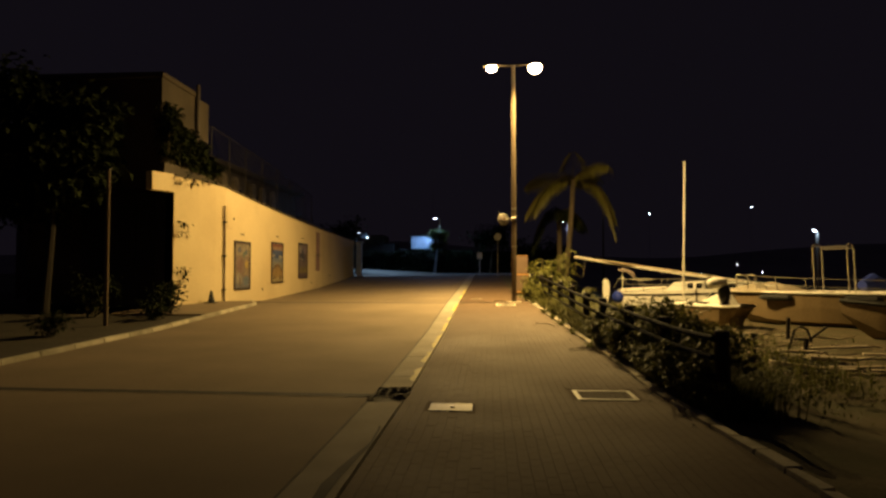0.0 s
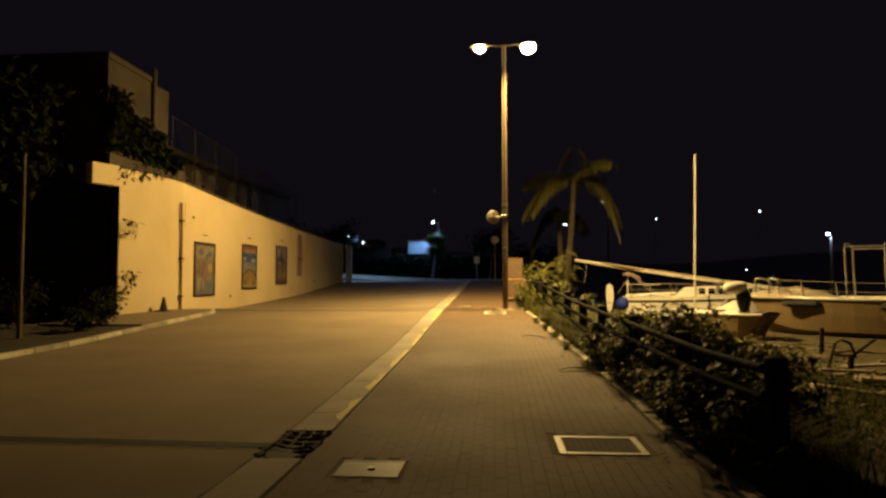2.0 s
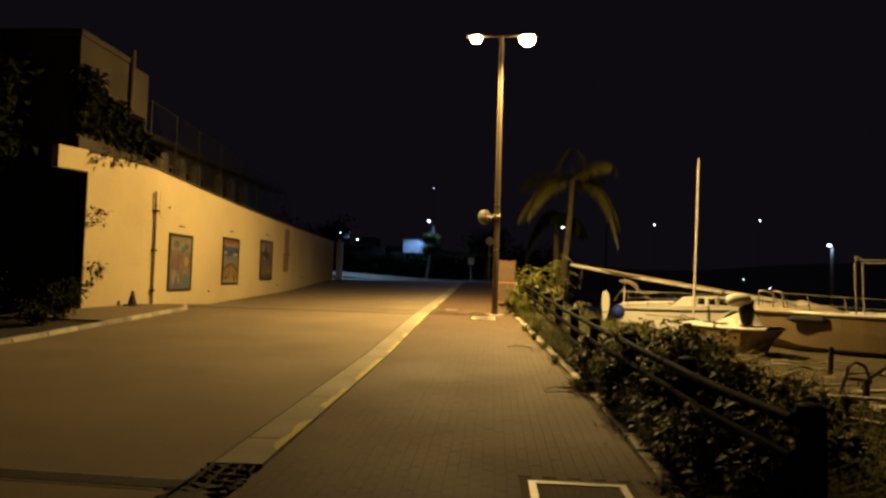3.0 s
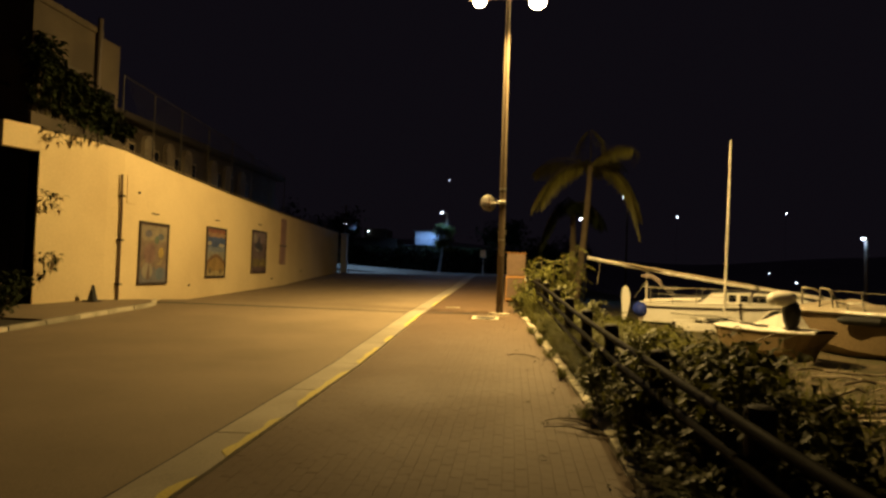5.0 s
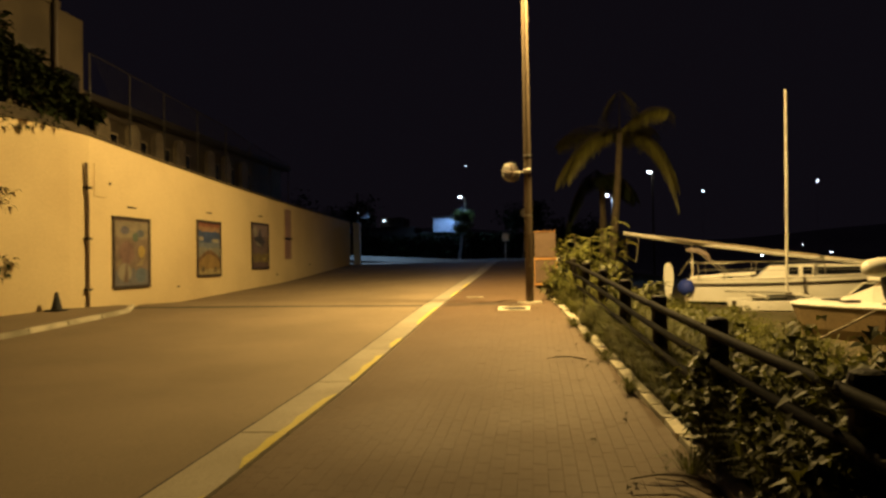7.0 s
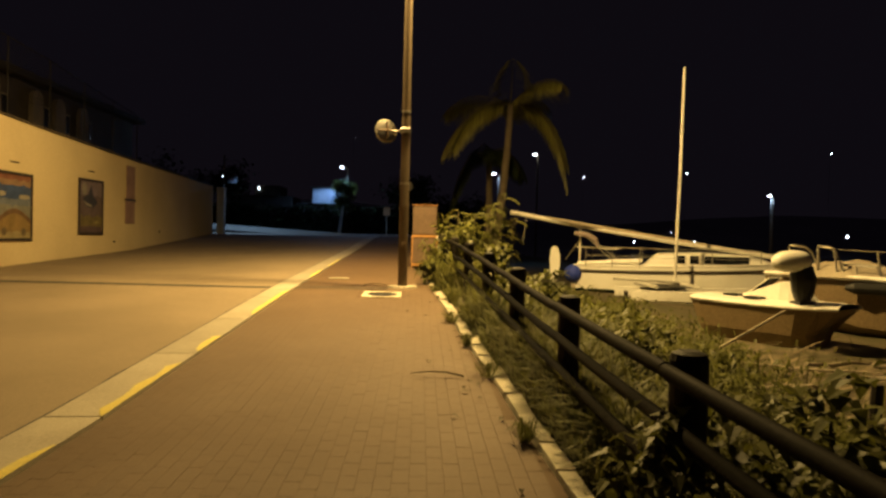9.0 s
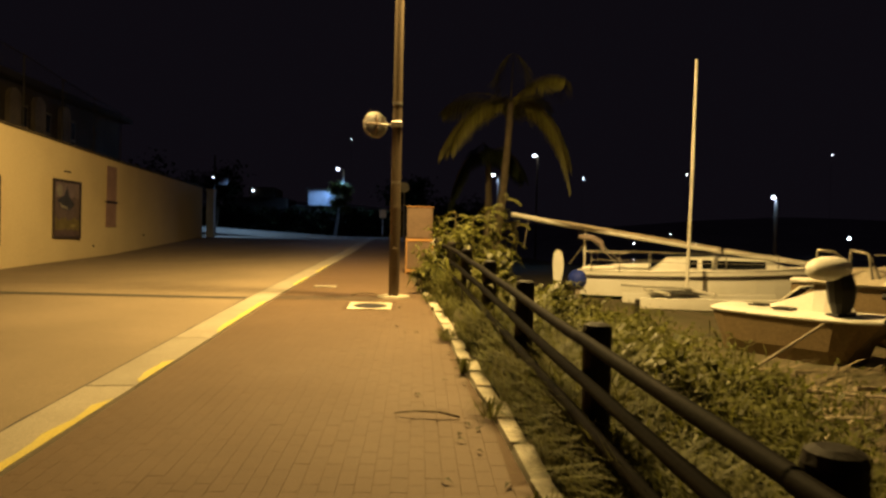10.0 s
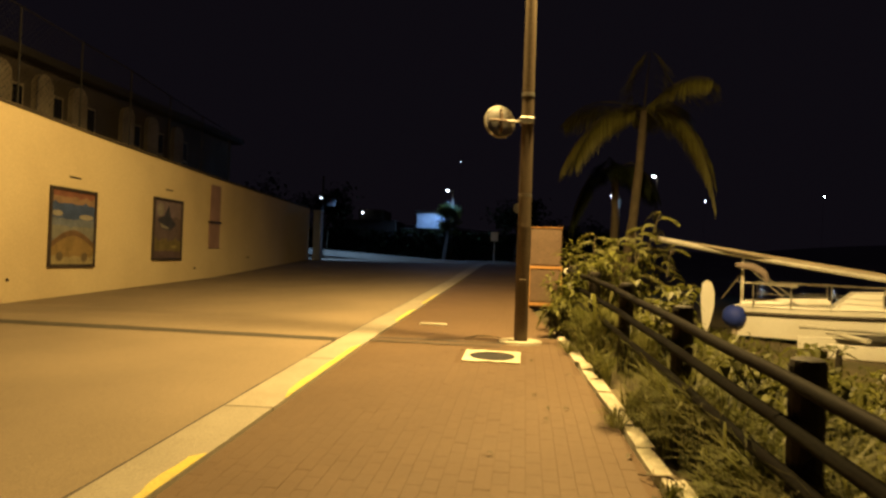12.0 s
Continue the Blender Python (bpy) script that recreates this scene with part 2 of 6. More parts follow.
# ---- mesh tools ----
class Shape:
    """Collects points and faces for one mesh."""

    def __init__(self):
        self.v, self.f = [], []

    def add(self, verts, faces):
        k = len(self.v)
        self.v += [tuple(p) for p in verts]
        self.f += [tuple(i + k for i in q) for q in faces]
        return self

    def box(self, x0, y0, z0, x1, y1, z1, bevel=0.0, m=None):
        if bevel:
            b = bevel
            ring = []
            for z, c in ((z0, 0), (z0 + b, 1), (z1 - b, 1), (z1, 0)):
                q = 0 if c else b
                ring.append([(x0 + q, y0 + q, z), (x1 - q, y0 + q, z), (x1 - q, y1 - q, z), (x0 + q, y1 - q, z)])
            pts = [p for r in ring for p in r]
            fs = [(3, 2, 1, 0), (12, 13, 14, 15)]
            for r in range(3):
                for i in range(4):
                    fs.append((r * 4 + i, r * 4 + (i + 1) % 4, r * 4 + 4 + (i + 1) % 4, r * 4 + 4 + i))
        else:
            pts = [(x0, y0, z0), (x1, y0, z0), (x1, y1, z0), (x0, y1, z0), (x0, y0, z1), (x1, y0, z1), (x1, y1, z1), (x0, y1, z1)]
            fs = [(3, 2, 1, 0), (4, 5, 6, 7), (0, 1, 5, 4), (1, 2, 6, 5), (2, 3, 7, 6), (3, 0, 4, 7)]
        if m:
            pts = [m @ Vector(p) for p in pts]
        return self.add(pts, fs)

    def tube(self, points, radii, n=10, cap=True):
        pts, fs = [], []
        P = [Vector(p) for p in points]
        if not hasattr(radii, "__len__"):
            radii = [radii] * len(P)
        for i, p in enumerate(P):
            d = (P[min(i + 1, len(P) - 1)] - P[max(i - 1, 0)]).normalized()
            side = d.cross(Vector((0, 0, 1)) if abs(d.z) < 0.9 else Vector((0, 1, 0))).normalized()
            up = side.cross(d)
            for k in range(n):
                a = 2 * math.pi * k / n
                pts.append(p + (side * math.cos(a) + up * math.sin(a)) * radii[i])
        for i in range(len(P) - 1):
            for k in range(n):
                fs.append((i * n + k, i * n + (k + 1) % n, i * n + n + (k + 1) % n, i * n + n + k))
        if cap:
            fs.append(tuple(range(n - 1, -1, -1)))
            fs.append(tuple(range((len(P) - 1) * n, len(P) * n)))
        return self.add(pts, fs)

    def grid(self, xs, ys, height):
        pts = [(x, y, height(x, y)) for y in ys for x in xs]
        w = len(xs)
        fs = [(j * w + i, j * w + i + 1, (j + 1) * w + i + 1, (j + 1) * w + i) for j in range(len(ys) - 1) for i in range(w - 1)]
        return self.add(pts, fs)

    def slab(self, left, right, ys, height, depth):
        """A strip of paving between two plan lines, with its sides."""
        pts, fs = [], []
        for y in ys:
            a, b = left(y), right(y)
            pts += [(a, y, height(a, y)), (b, y, height(b, y)), (b, y, height(b, y) - depth), (a, y, height(a, y) - depth)]
        for j in range(len(ys) - 1):
            for i in range(4):
                fs.append((j * 4 + i, j * 4 + (i + 1) % 4, j * 4 + 4 + (i + 1) % 4, j * 4 + 4 + i))
        fs.append((0, 1, 2, 3))
        k = 4 * (len(ys) - 1)
        fs.append((k + 3, k + 2, k + 1, k))
        return self.add(pts, [q[::-1] for q in fs])

    def mesh(self, name, mat, smooth=False):
        me = bpy.data.meshes.new(name)
        me.from_pydata(self.v, [], self.f)
        bm = bmesh.new()
        bm.from_mesh(me)
        if len(self.f) < 60000:
            bmesh.ops.recalc_face_normals(bm, faces=bm.faces)
        bm.to_mesh(me)
        bm.free()
        me.materials.append(mat)
        if smooth:
            me.polygons.foreach_set("use_smooth", [True] * len(me.polygons))
        return me


def part(name, shape, mat, parent=None, label="", smooth=False):
    ob = new(name, shape.mesh(name, mat, smooth))
    ob.parent = parent
    return tagged(ob, label)


def thing(name, place, label, category, group="", kind=""):
    ob = new(name)
    ob.location = place
    ob.empty_display_size = 0.1
    return tagged(ob, label, category, group, kind)


def local(ob, child):
    """Keeps a child's world place under a parent that stands at its own base."""
    child.matrix_parent_inverse = Matrix.Translation(-Vector(ob.location))
    return child


def put(name, shape, mat, parent, label="", smooth=False):
    o = part(name, shape, mat, parent, label, smooth)
    root = parent
    while root.parent:
        root = root.parent
    if parent is root:
        local(root, o)
    return o


# ---- ground, road, paving ----
xs = [-300, -120, -60, -30, -20, -16, -14, -12, -11, -10, -9, -8, -6, -4, -2, 0, 1] + [1.2 + 0.25 * i for i in range(30)] + [9, 10, 11, 12, 13, 14, 15, 16, 17, 19, 21, 23, 26, 30, 45, 80, 160, 400]
ys = [-200, -60, -20, -8, -4] + [-2 + 0.5 * i for i in range(100)] + [50, 54, 58, 62, 66, 70, 75, 80, 85, 90, 100, 120, 160, 300, 800]


def bumpy(x, y):
    z = ground_level(x, y)
    if x > kerb_x(y) + 0.15:
        z += 0.05 * noise.noise((x * 0.9, y * 0.9, 1.0)) + 0.02 * noise.noise((x * 3.1, y * 3.1, 4.0))
    return z


tagged(part("ground", Shape().grid(xs, ys, bumpy), M_SOIL, smooth=True), "brown bare soil sloping down to the boat yard", "ground", kind="structure")
tagged(part("water", Shape().grid([14, 30, 60, 120, 400], [-200, 0, 60, 200, 800], lambda x, y: -0.95), M_WATER), "black calm harbour water at night", "water", kind="structure")

ROAD_YS = [-30, -10, -4] + [-2 + 1.0 * i for i in range(56)] + [56, 60, 66, 72, 80]


def road_left(y):
    return along([(-80, -8.3), (10, -8.22), (18, -8.12), (22.4, -7.97), (24.2, -8.9), (25.5, -9.42), (45, -9.42), (48, -14), (60, -24), (900, -24)], y)


road = tagged(part("road", Shape().slab(road_left, lambda y: -1.525 if y < 50 else 3.0, ROAD_YS, lambda x, y: lane(x, y), 0.2), M_ROAD), "worn pale concrete lane lit by a sodium lamp", "road", kind="structure")
pave = tagged(part("pavement", Shape().slab(lambda y: -1.07, lambda y: kerb_x(y) - 0.004, [-30, -4] + [-2 + i for i in range(52)], lambda x, y: lane(x, y) - 0.001, 0.2), M_JOINT), "red-brown clay brick footway in running bond", "pavement", kind="structure")
tagged(part("verge_soil", Shape().slab(lambda y: -22, lambda y: road_left(y) - 0.14, [-30, -4, 0, 4, 8, 12, 14, 16, 17, 18, 18.59], lambda x, y: lane(x, y) + 0.07 + 0.02 * noise.noise((x, y, 0)), 0.25), material("dark_verge_soil", (0.045, 0.036, 0.022), 0.95, scale=6, fine=25, bump=0.6, bump_size=0.04)), "dark soil verge", "verge", kind="structure")
# the raised apron along the painted wall
verge = tagged(part("verge", Shape().slab(lambda y: along([(-80, -11.0), (19, -11.0), (20.8, -10.6), (23, -9.45), (30, -9.45)], y), lambda y: road_left(y) - 0.14, [18.6, 19, 20, 21, 22, 22.4, 23, 24.1], lambda x, y: lane(x, y) + 0.10 * max(0.0, min(1.0, (23.9 - y) / 1.5)) + 0.004, 0.25), M_ROAD), "low concrete apron in front of the wall", "pavement", kind="structure")


# gutter stones between lane and footway
gutter = thing("gutter", (-1.33, 10, 0), "pale concrete gutter strip with worn yellow edge paint", "gutter", kind="structure")
random.seed(3)
y = -4.0
while y < 50:
    step = 4.2 if y == 4.0 else 0.8 if 9.1 < y < 9.3 else 2.0
    if y == 8.2:
        y += 1.0
        continue
    g = Shape()
    w = 0.002
    a, b = y + w, y + step - w
    g.add([(-1.515, a, lane(-1.5, a) - 0.1), (-1.078, a, lane(-1.1, a) - 0.1), (-1.078, b, lane(-1.1, b) - 0.1), (-1.515, b, lane(-1.5, b) - 0.1),
           (-1.50, a + 0.01, lane(-1.5, a) + 0.012), (-1.088, a + 0.01, lane(-1.1, a) + 0.02), (-1.088, b - 0.01, lane(-1.1, b) + 0.02), (-1.50, b - 0.01, lane(-1.5, b) + 0.012)],
          [(4, 5, 6, 7), (0, 1, 5, 4), (1, 2, 6, 5), (2, 3, 7, 6), (3, 0, 4, 7)])
    put("gutter_stone", g, M_GUTTER, gutter)
    y += step
for a, b in ((9.6, 10.8), (11.3, 12.6), (13.1, 15.4), (16.0, 17.6), (18.1, 18.9), (20.3, 22.9), (25.2, 27.0), (28.0, 30.5)):
    s = Shape()
    k = 10
    pts, fs = [], []
    for i in range(k + 1):
        yy = a + (b - a) * i / k
        e = 0.08 + 0.04 * noise.noise((yy * 3, 0, 0)) + 0.02 * noise.noise((yy * 17, 1, 0))
        if i in (0, k):
            e = 0.012
        pts += [(-1.09, yy, lane(-1.1, yy) + 0.024), (-1.09 - e, yy, lane(-1.1, yy) + 0.0235)]
    for i in range(k):
        fs.append((2 * i, 2 * i + 1, 2 * i + 3, 2 * i + 2))
    put("yellow_edge_line", s.add(pts, fs), M_YELLOW, gutter, "patchy worn yellow edge paint")
part_crack = Shape()
pts, fs = [], []
for i in range(200):
    yy = -2 + i * 0.2
    e = 0.016 + 0.014 * noise.noise((yy * 2.3, 5, 0))
    pts += [(-1.512 - e * 1.4, yy, lane(-1.56, yy) + 0.003), (-1.512, yy, lane(-1.56, yy) + 0.003)]
for i in range(199):
    fs.append((2 * i, 2 * i + 1, 2 * i + 3, 2 * i + 2))
put("joint_line", part_crack.add(pts, fs), M_DIRT, gutter, "dirty dark joint")

# a torn dark wedge in the gutter's near stretch
wedge = Shape()
for i in range(15):
    yy = 4.2 + i * 0.19
    c, e = -1.155 - 0.05 * math.sin(i * 0.42) + 0.012 * noise.noise((yy * 5, 2, 0)), 0.012 + 0.034 * math.sin(math.pi * min(1.0, i / 14 + 0.25)) * (1 + 0.5 * noise.noise((yy * 7, 6, 0)))
    wedge.v += [(c - e, yy, lane(-1.1, yy) + 0.0235), (c + e, yy, lane(-1.1, yy) + 0.0235)]
wedge.f += [(2 * i, 2 * i + 1, 2 * i + 3, 2 * i + 2) for i in range(14)]
put("crack", wedge, M_DIRT, gutter, "torn dark crack in the gutter strip")

# broken grate in the gutter and the drain channel across the lane
drain = thing("drain_channel", (-4.5, 8.85, 0), "dark dirty drain channel across the lane", "drain")
s = Shape()
for i in range(16):
    x0, x1 = -8.4 + i * 0.43, -8.4 + (i + 1) * 0.43
    s.box(x0 + 0.004, 8.75 + (x0 + 8.4) * -0.03, -0.05, x1 - 0.001, 8.95 + (x0 + 8.4) * -0.03, 0.006)
put("grate", s, M_DIRT, drain)
s = Shape()
for off in (-0.04, 0.205):
    s.add([(-8.4, 8.75 + off, 0.006), (-8.4, 8.775 + off, 0.006), (-1.62, 8.572 + off, 0.006), (-1.62, 8.547 + off, 0.006)], [(0, 1, 2, 3)])
put("channel_edge", s, M_GUTTER, drain)
grate = thing("gutter_grate", (-1.33, 8.68, 0), "broken dark grate sunk in the gutter", "grate")
s = Shape().box(-1.6, 8.17, -0.1, -1.1, 9.2, -0.03)
put("pit", s, M_DIRT, grate)
random.seed(5)
# sagging lattice, one corner kicked up, and crumbled stone round the pit
for i in range(6):
    a = 8.36 + i * 0.13
    sag = -0.035 + 0.012 * i
    put("bar", Shape().tube([(-1.53, a + 0.16, sag - 0.01), (-1.32, a + 0.08 + random.uniform(-0.02, 0.02), sag - 0.025), (-1.12, a + random.uniform(-0.03, 0.03), sag + random.uniform(-0.01, 0.025))], 0.016, 6), M_DIRT, grate)
for x in (-1.5, -1.38, -1.26, -1.15):
    put("bar", Shape().tube([(x, 8.3, -0.045), (x + 0.01, 8.7, -0.035), (x + 0.02, 9.15, 0.02)], 0.014, 6), M_DIRT, grate)
for i in range(22):
    a = random.uniform(0, 2 * math.pi)
    x, yy, r = -1.33 + 0.23 * math.cos(a), 8.68 + 0.52 * math.sin(a), random.uniform(0.015, 0.045)
    m = Matrix.Translation((x, yy, -0.005)) @ Matrix.Rotation(random.uniform(0, 3), 4, "Z") @ Matrix.Rotation(random.uniform(-0.5, 0.5), 4, "X")
    put("rubble", Shape().box(-r, -r * 0.7, -r * 0.5, r, r * 0.7, r * 0.5, r * 0.2, m), M_PATCH, grate)

# dark strip across lane and footway
s = Shape()
pts, fs = [], []
for i in range(40):
    x = -8.9 + i * (7.75 / 39)
    w = 0.19 - 0.07 * (x + 8.9) / 7.75 + 0.03 * noise.noise((x * 2, 3, 0))
    yc = 23.35 + 0.12 * math.sin((x + 8.9) * 0.5) * 0.4
    pts += [(x, yc - w, lane(x, yc - w) + 0.005), (x, yc + w, lane(x, yc + w) + 0.005)]
for i in range(39):
    fs.append((2 * i, 2 * i + 2, 2 * i + 3, 2 * i + 1))
tagged(part("road_patch", s.add(pts, fs), M_PATCH), "dark strip across the concrete lane", "road patch", kind="structure")
s = Shape()
pts, fs = [], []
for i in range(16):
    x = -1.15 + i * (1.75 / 15)
    w = 0.055 + 0.018 * noise.noise((x * 3, 7, 0)) - 0.02 * i / 15
    yc = 23.33 + 0.02 * noise.noise((x * 1.5, 1, 0))
    pts += [(x, yc - w, lane(0, yc - w) + 0.012), (x, yc + w, lane(0, yc + w) + 0.012)]
for i in range(15):
    fs.append((2 * i, 2 * i + 2, 2 * i + 3, 2 * i + 1))
tagged(part("pavement_patch", s.add(pts, fs), M_PATCH), "narrow dark strip across the brick footway", "road patch", kind="structure")
s = Shape()
pts, fs = [], []
for i in range(20):
    x = -1.05 + i * 0.1
    yc = 23.62 + 0.02 * noise.noise((x * 3, 8, 0))
    pts += [(x, yc - 0.05, lane(x, yc - 0.05) + 0.006), (x, yc + 0.05, lane(x, yc + 0.05) + 0.006)]
for i in range(19):
    fs.append((2 * i, 2 * i + 2, 2 * i + 3, 2 * i + 1))
tagged(part("pavement_joint", s.add(pts, fs), M_DIRT), "dark joint across the brick footway", "joint", kind="structure")

# covers in the footway
c = thing("drain_cover", (1.48, 8.9, 0.0), "pale concrete frame with a dark slotted cover", "drain cover")
s = Shape()
for q in ((1.1, 8.54, 1.87, 8.60), (1.1, 9.14, 1.87, 9.20), (1.1, 8.60, 1.16, 9.14), (1.81, 8.60, 1.87, 9.14)):
    s.box(q[0], q[1], -0.05, q[2], q[3], 0.010)
put("frame", s, M_ALU, c)
put("cover_base", Shape().box(1.16, 8.60, -0.05, 1.81, 9.14, -0.02), M_DIRT, c)
for i in range(10):
    x0 = 1.19 + i * 0.0605
    put("slat", Shape().box(x0, 8.625, -0.02, x0 + 0.04, 9.115, 0.002, 0.003), M_PATCH, c)
c = thing("inspection_plate", (-0.46, 7.96, 0.0), "small pale metal inspection plate in the footway", "cover plate")
put("plate", Shape().box(-0.72, 7.78, -0.02, -0.21, 8.17, 0.006, 0.004), M_PLATE, c)
for y0 in (8.171, 7.75):
    put("rim", Shape().box(-0.72, y0, -0.02, -0.21, y0 + 0.029, 0.008), M_PLATE, c)
put("lift_knob", Shape().tube([(-0.45, 7.96, 0.004), (-0.45, 7.96, 0.02)], 0.03, 10), M_GALV, c)
zc = lane(0.5, 22.65)
c = thing("manhole", (0.54, 22.65, zc), "square white concrete frame with round dark iron lid", "manhole")
S = 0.33
tilt = Matrix.Translation((0.54, 22.65, zc)) @ Matrix.Rotation(math.atan(0.052), 4, "X")
ring, fs = [], []
for k in range(24):
    a = 2 * math.pi * k / 24
    ca, sa = math.cos(a), math.sin(a)
    q = S / max(abs(ca), abs(sa))
    ring += [tilt @ Vector((ca * 0.265, sa * 0.265, 0.014)), tilt @ Vector((ca * q, sa * q, 0.014)), tilt @ Vector((ca * q, sa * q, -0.05))]
for k in range(24):
    j = (k + 1) % 24
    fs += [(3 * k, 3 * k + 1, 3 * j + 1, 3 * j), (3 * k + 1, 3 * k + 2, 3 * j + 2, 3 * j + 1)]
put("frame", Shape().add(ring, fs), M_KERB, c)
put("lid", Shape().tube([tilt @ Vector((0, 0, -0.03)), tilt @ Vector((0, 0, 0.006))], 0.26, 28), M_IRON, c)
zc = lane(-0.5, 25.2)
tagged(part("valve_cover", Shape().box(-0.72, 25.1, zc - 0.02, -0.3, 25.3, zc + 0.02, 0.004), M_KERB), "small white valve cover in the footway", "valve cover")

# ---- painted wall, gate, house ----
WX = -9.44
WALL_TOP = [(20.9, 4.78), (22.0, 4.76), (23.0, 4.68), (26, 4.50), (30, 4.30), (36, 4.08), (45, 3.86), (60, 3.7)]


def wall_x(y):
    return along([(20.9, -10.26), (21.9, -9.84), (22.6, -9.58), (23.1, WX), (60, WX)], y)


s = Shape()
pts, fs = [], []
wy = [20.9, 21.4, 21.9, 22.3, 22.6, 23.1, 24, 25, 26, 28, 30, 32, 34, 36, 38, 40, 42, 44, 45.6]
for y in wy:
    x, zt, zb = wall_x(y), along(WALL_TOP, y), lane(-9.4, y) - 0.2
    pts += [(x, y, zb), (x, y, zt), (x - 0.28, y, zt), (x - 0.28, y, zb)]
for j in range(len(wy) - 1):
    for i in range(4):
        fs.append((j * 4 + i, j * 4 + (i + 1) % 4, j * 4 + 4 + (i + 1) % 4, j * 4 + 4 + i))
fs += [(3, 2, 1, 0), tuple(4 * (len(wy) - 1) + i for i in range(4))]
wall = tagged(part("wall_west", s.add(pts, fs), M_WALL), "tall cream rendered boundary wall", "wall", kind="structure")
s = Shape()
pts, fs = [], []
for y in wy:
    x, zt = wall_x(y), along(WALL_TOP, y)
    pts += [(x + 0.03, y, zt + 0.003), (x + 0.03, y, zt + 0.07), (x - 0.31, y, zt + 0.07), (x - 0.31, y, zt + 0.003)]
for j in range(len(wy) - 1):
    for i in range(4):
        fs.append((j * 4 + i, j * 4 + (i + 1) % 4, j * 4 + 4 + (i + 1) % 4, j * 4 + 4 + i))
fs += [(3, 2, 1, 0), tuple(4 * (len(wy) - 1) + i for i in range(4))]
part("coping", s.add(pts, fs), M_HOUSE, wall, "darker rendered coping")
for y, z in ((23.85, 3.62), (34.6, 1.12), (27.0, 0.95), (38.6, 1.5)):
    part("weep_pipe", Shape().tube([(WX - 0.05, y, z), (WX + 0.04, y, z - 0.01)], 0.03, 8), M_FRAME, wall, "dark little weep pipe")
# gateway beside the wall
gate = thing("gate", (-11.6, 20.9, 0.47), "tall black sheet metal gate under a rendered lintel", "gate")
for i in range(5):
    x1 = -10.3 - i * 0.62
    put("panel", Shape().box(x1 - 0.6, 20.90, 0.5, x1, 20.94, 4.22, 0.008), M_GATE, gate)
for z in (0.5, 2.3, 4.1):
    put("gate_rail", Shape().box(-13.5, 20.95, z, -10.28, 21.0, z + 0.11), M_GATE, gate)
lint = Shape().add([(x, y, z) for z in (4.25, 4.84) for x, y in ((-10.258, 20.895), (-10.59, 20.11), (-10.85, 20.22), (-10.52, 21.0))], [(3, 2, 1, 0), (4, 5, 6, 7), (0, 1, 5, 4), (1, 2, 6, 5), (2, 3, 7, 6), (3, 0, 4, 7)])
tagged(part("gate_lintel", lint, M_WALL), "cream rendered lintel end over the gate", "lintel", kind="structure")

house = thing("house", (-12.5, 23, 0.6), "stained cream rendered house block behind the wall, dimmed in colour", "house")
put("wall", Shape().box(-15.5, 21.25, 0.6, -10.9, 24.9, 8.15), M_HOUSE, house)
# added dark sheet, stands for the gloom behind the parapet foliage
put("balcony_opening", Shape().box(-10.94, 21.7, 5.6, -10.885, 23.2, 6.9), M_DARKWALL, house, "dark panel added for the gloom behind the parapet plants")
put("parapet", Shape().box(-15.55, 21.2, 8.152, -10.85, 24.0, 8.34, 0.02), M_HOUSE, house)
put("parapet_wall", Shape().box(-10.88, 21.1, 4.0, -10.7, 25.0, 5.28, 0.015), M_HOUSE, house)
put("downpipe", Shape().tube([(-10.8, 23.75, 4.6), (-10.8, 23.75, 8.6)], 0.07, 10), M_FRAME, house)
for y0, z0 in ((24.05, 5.5),):
    w = put("window", Shape().box(-10.92, y0, z0, -10.86, y0 + 0.7, z0 + 1.2), M_FRAME, house)
    o = part("pane", Shape().box(-10.87, y0 + 0.06, z0 + 0.06, -10.85, y0 + 0.64, z0 + 1.14), M_WINDOW, w)
    o.matrix_parent_inverse = Matrix.Identity(4)

annex = thing("arcaded_house", (-15, 33, 0.8), "dark two-storey house with pale arched pillars", "house")
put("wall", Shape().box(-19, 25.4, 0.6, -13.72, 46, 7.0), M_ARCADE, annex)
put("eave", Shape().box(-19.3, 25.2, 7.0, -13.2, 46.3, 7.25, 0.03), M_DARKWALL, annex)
for i, y0 in enumerate((27.6, 29.2, 31.0, 32.66, 34.24, 36.9, 38.5, 40.4)):
    s = Shape()
    pts = []
    for k in range(13):
        a = math.pi * k / 12
        pts.append((y0 + 0.36 - 0.36 * math.cos(a), 6.42 + 0.36 * math.sin(a)))
    pts = [(y0, 3.0)] + pts + [(y0 + 0.72, 3.0)]
    n = len(pts)
    s.add([(-13.55, p, z) for p, z in pts] + [(-13.72, p, z) for p, z in pts], [tuple(range(n)), tuple(range(2 * n - 1, n - 1, -1))] + [(k, n + k, n + (k + 1) % n, (k + 1) % n) for k in range(n)])
    put("pillar", s, M_PALE, annex, "pale arched pillar")
    w = put("window", Shape().box(-13.74, y0 + 0.8, 4.6, -13.66, y0 + 1.3, 6.3), M_PALE, annex)
    for z0 in (4.68, 5.5):
        o = part("pane", Shape().box(-13.67, y0 + 0.87, z0, -13.65, y0 + 1.23, z0 + 0.72), M_WINDOW, w)
        o.matrix_parent_inverse = Matrix.Identity(4)

# wire fence on the terrace behind the wall
fence = thing("wire_fence", (-10.85, 30, 4.3), "dark chain-link fence on the terrace behind the wall", "fence")
FY = [25.1, 26.9, 28.75, 30.9, 33.1, 35.3, 37.5, 39.7]
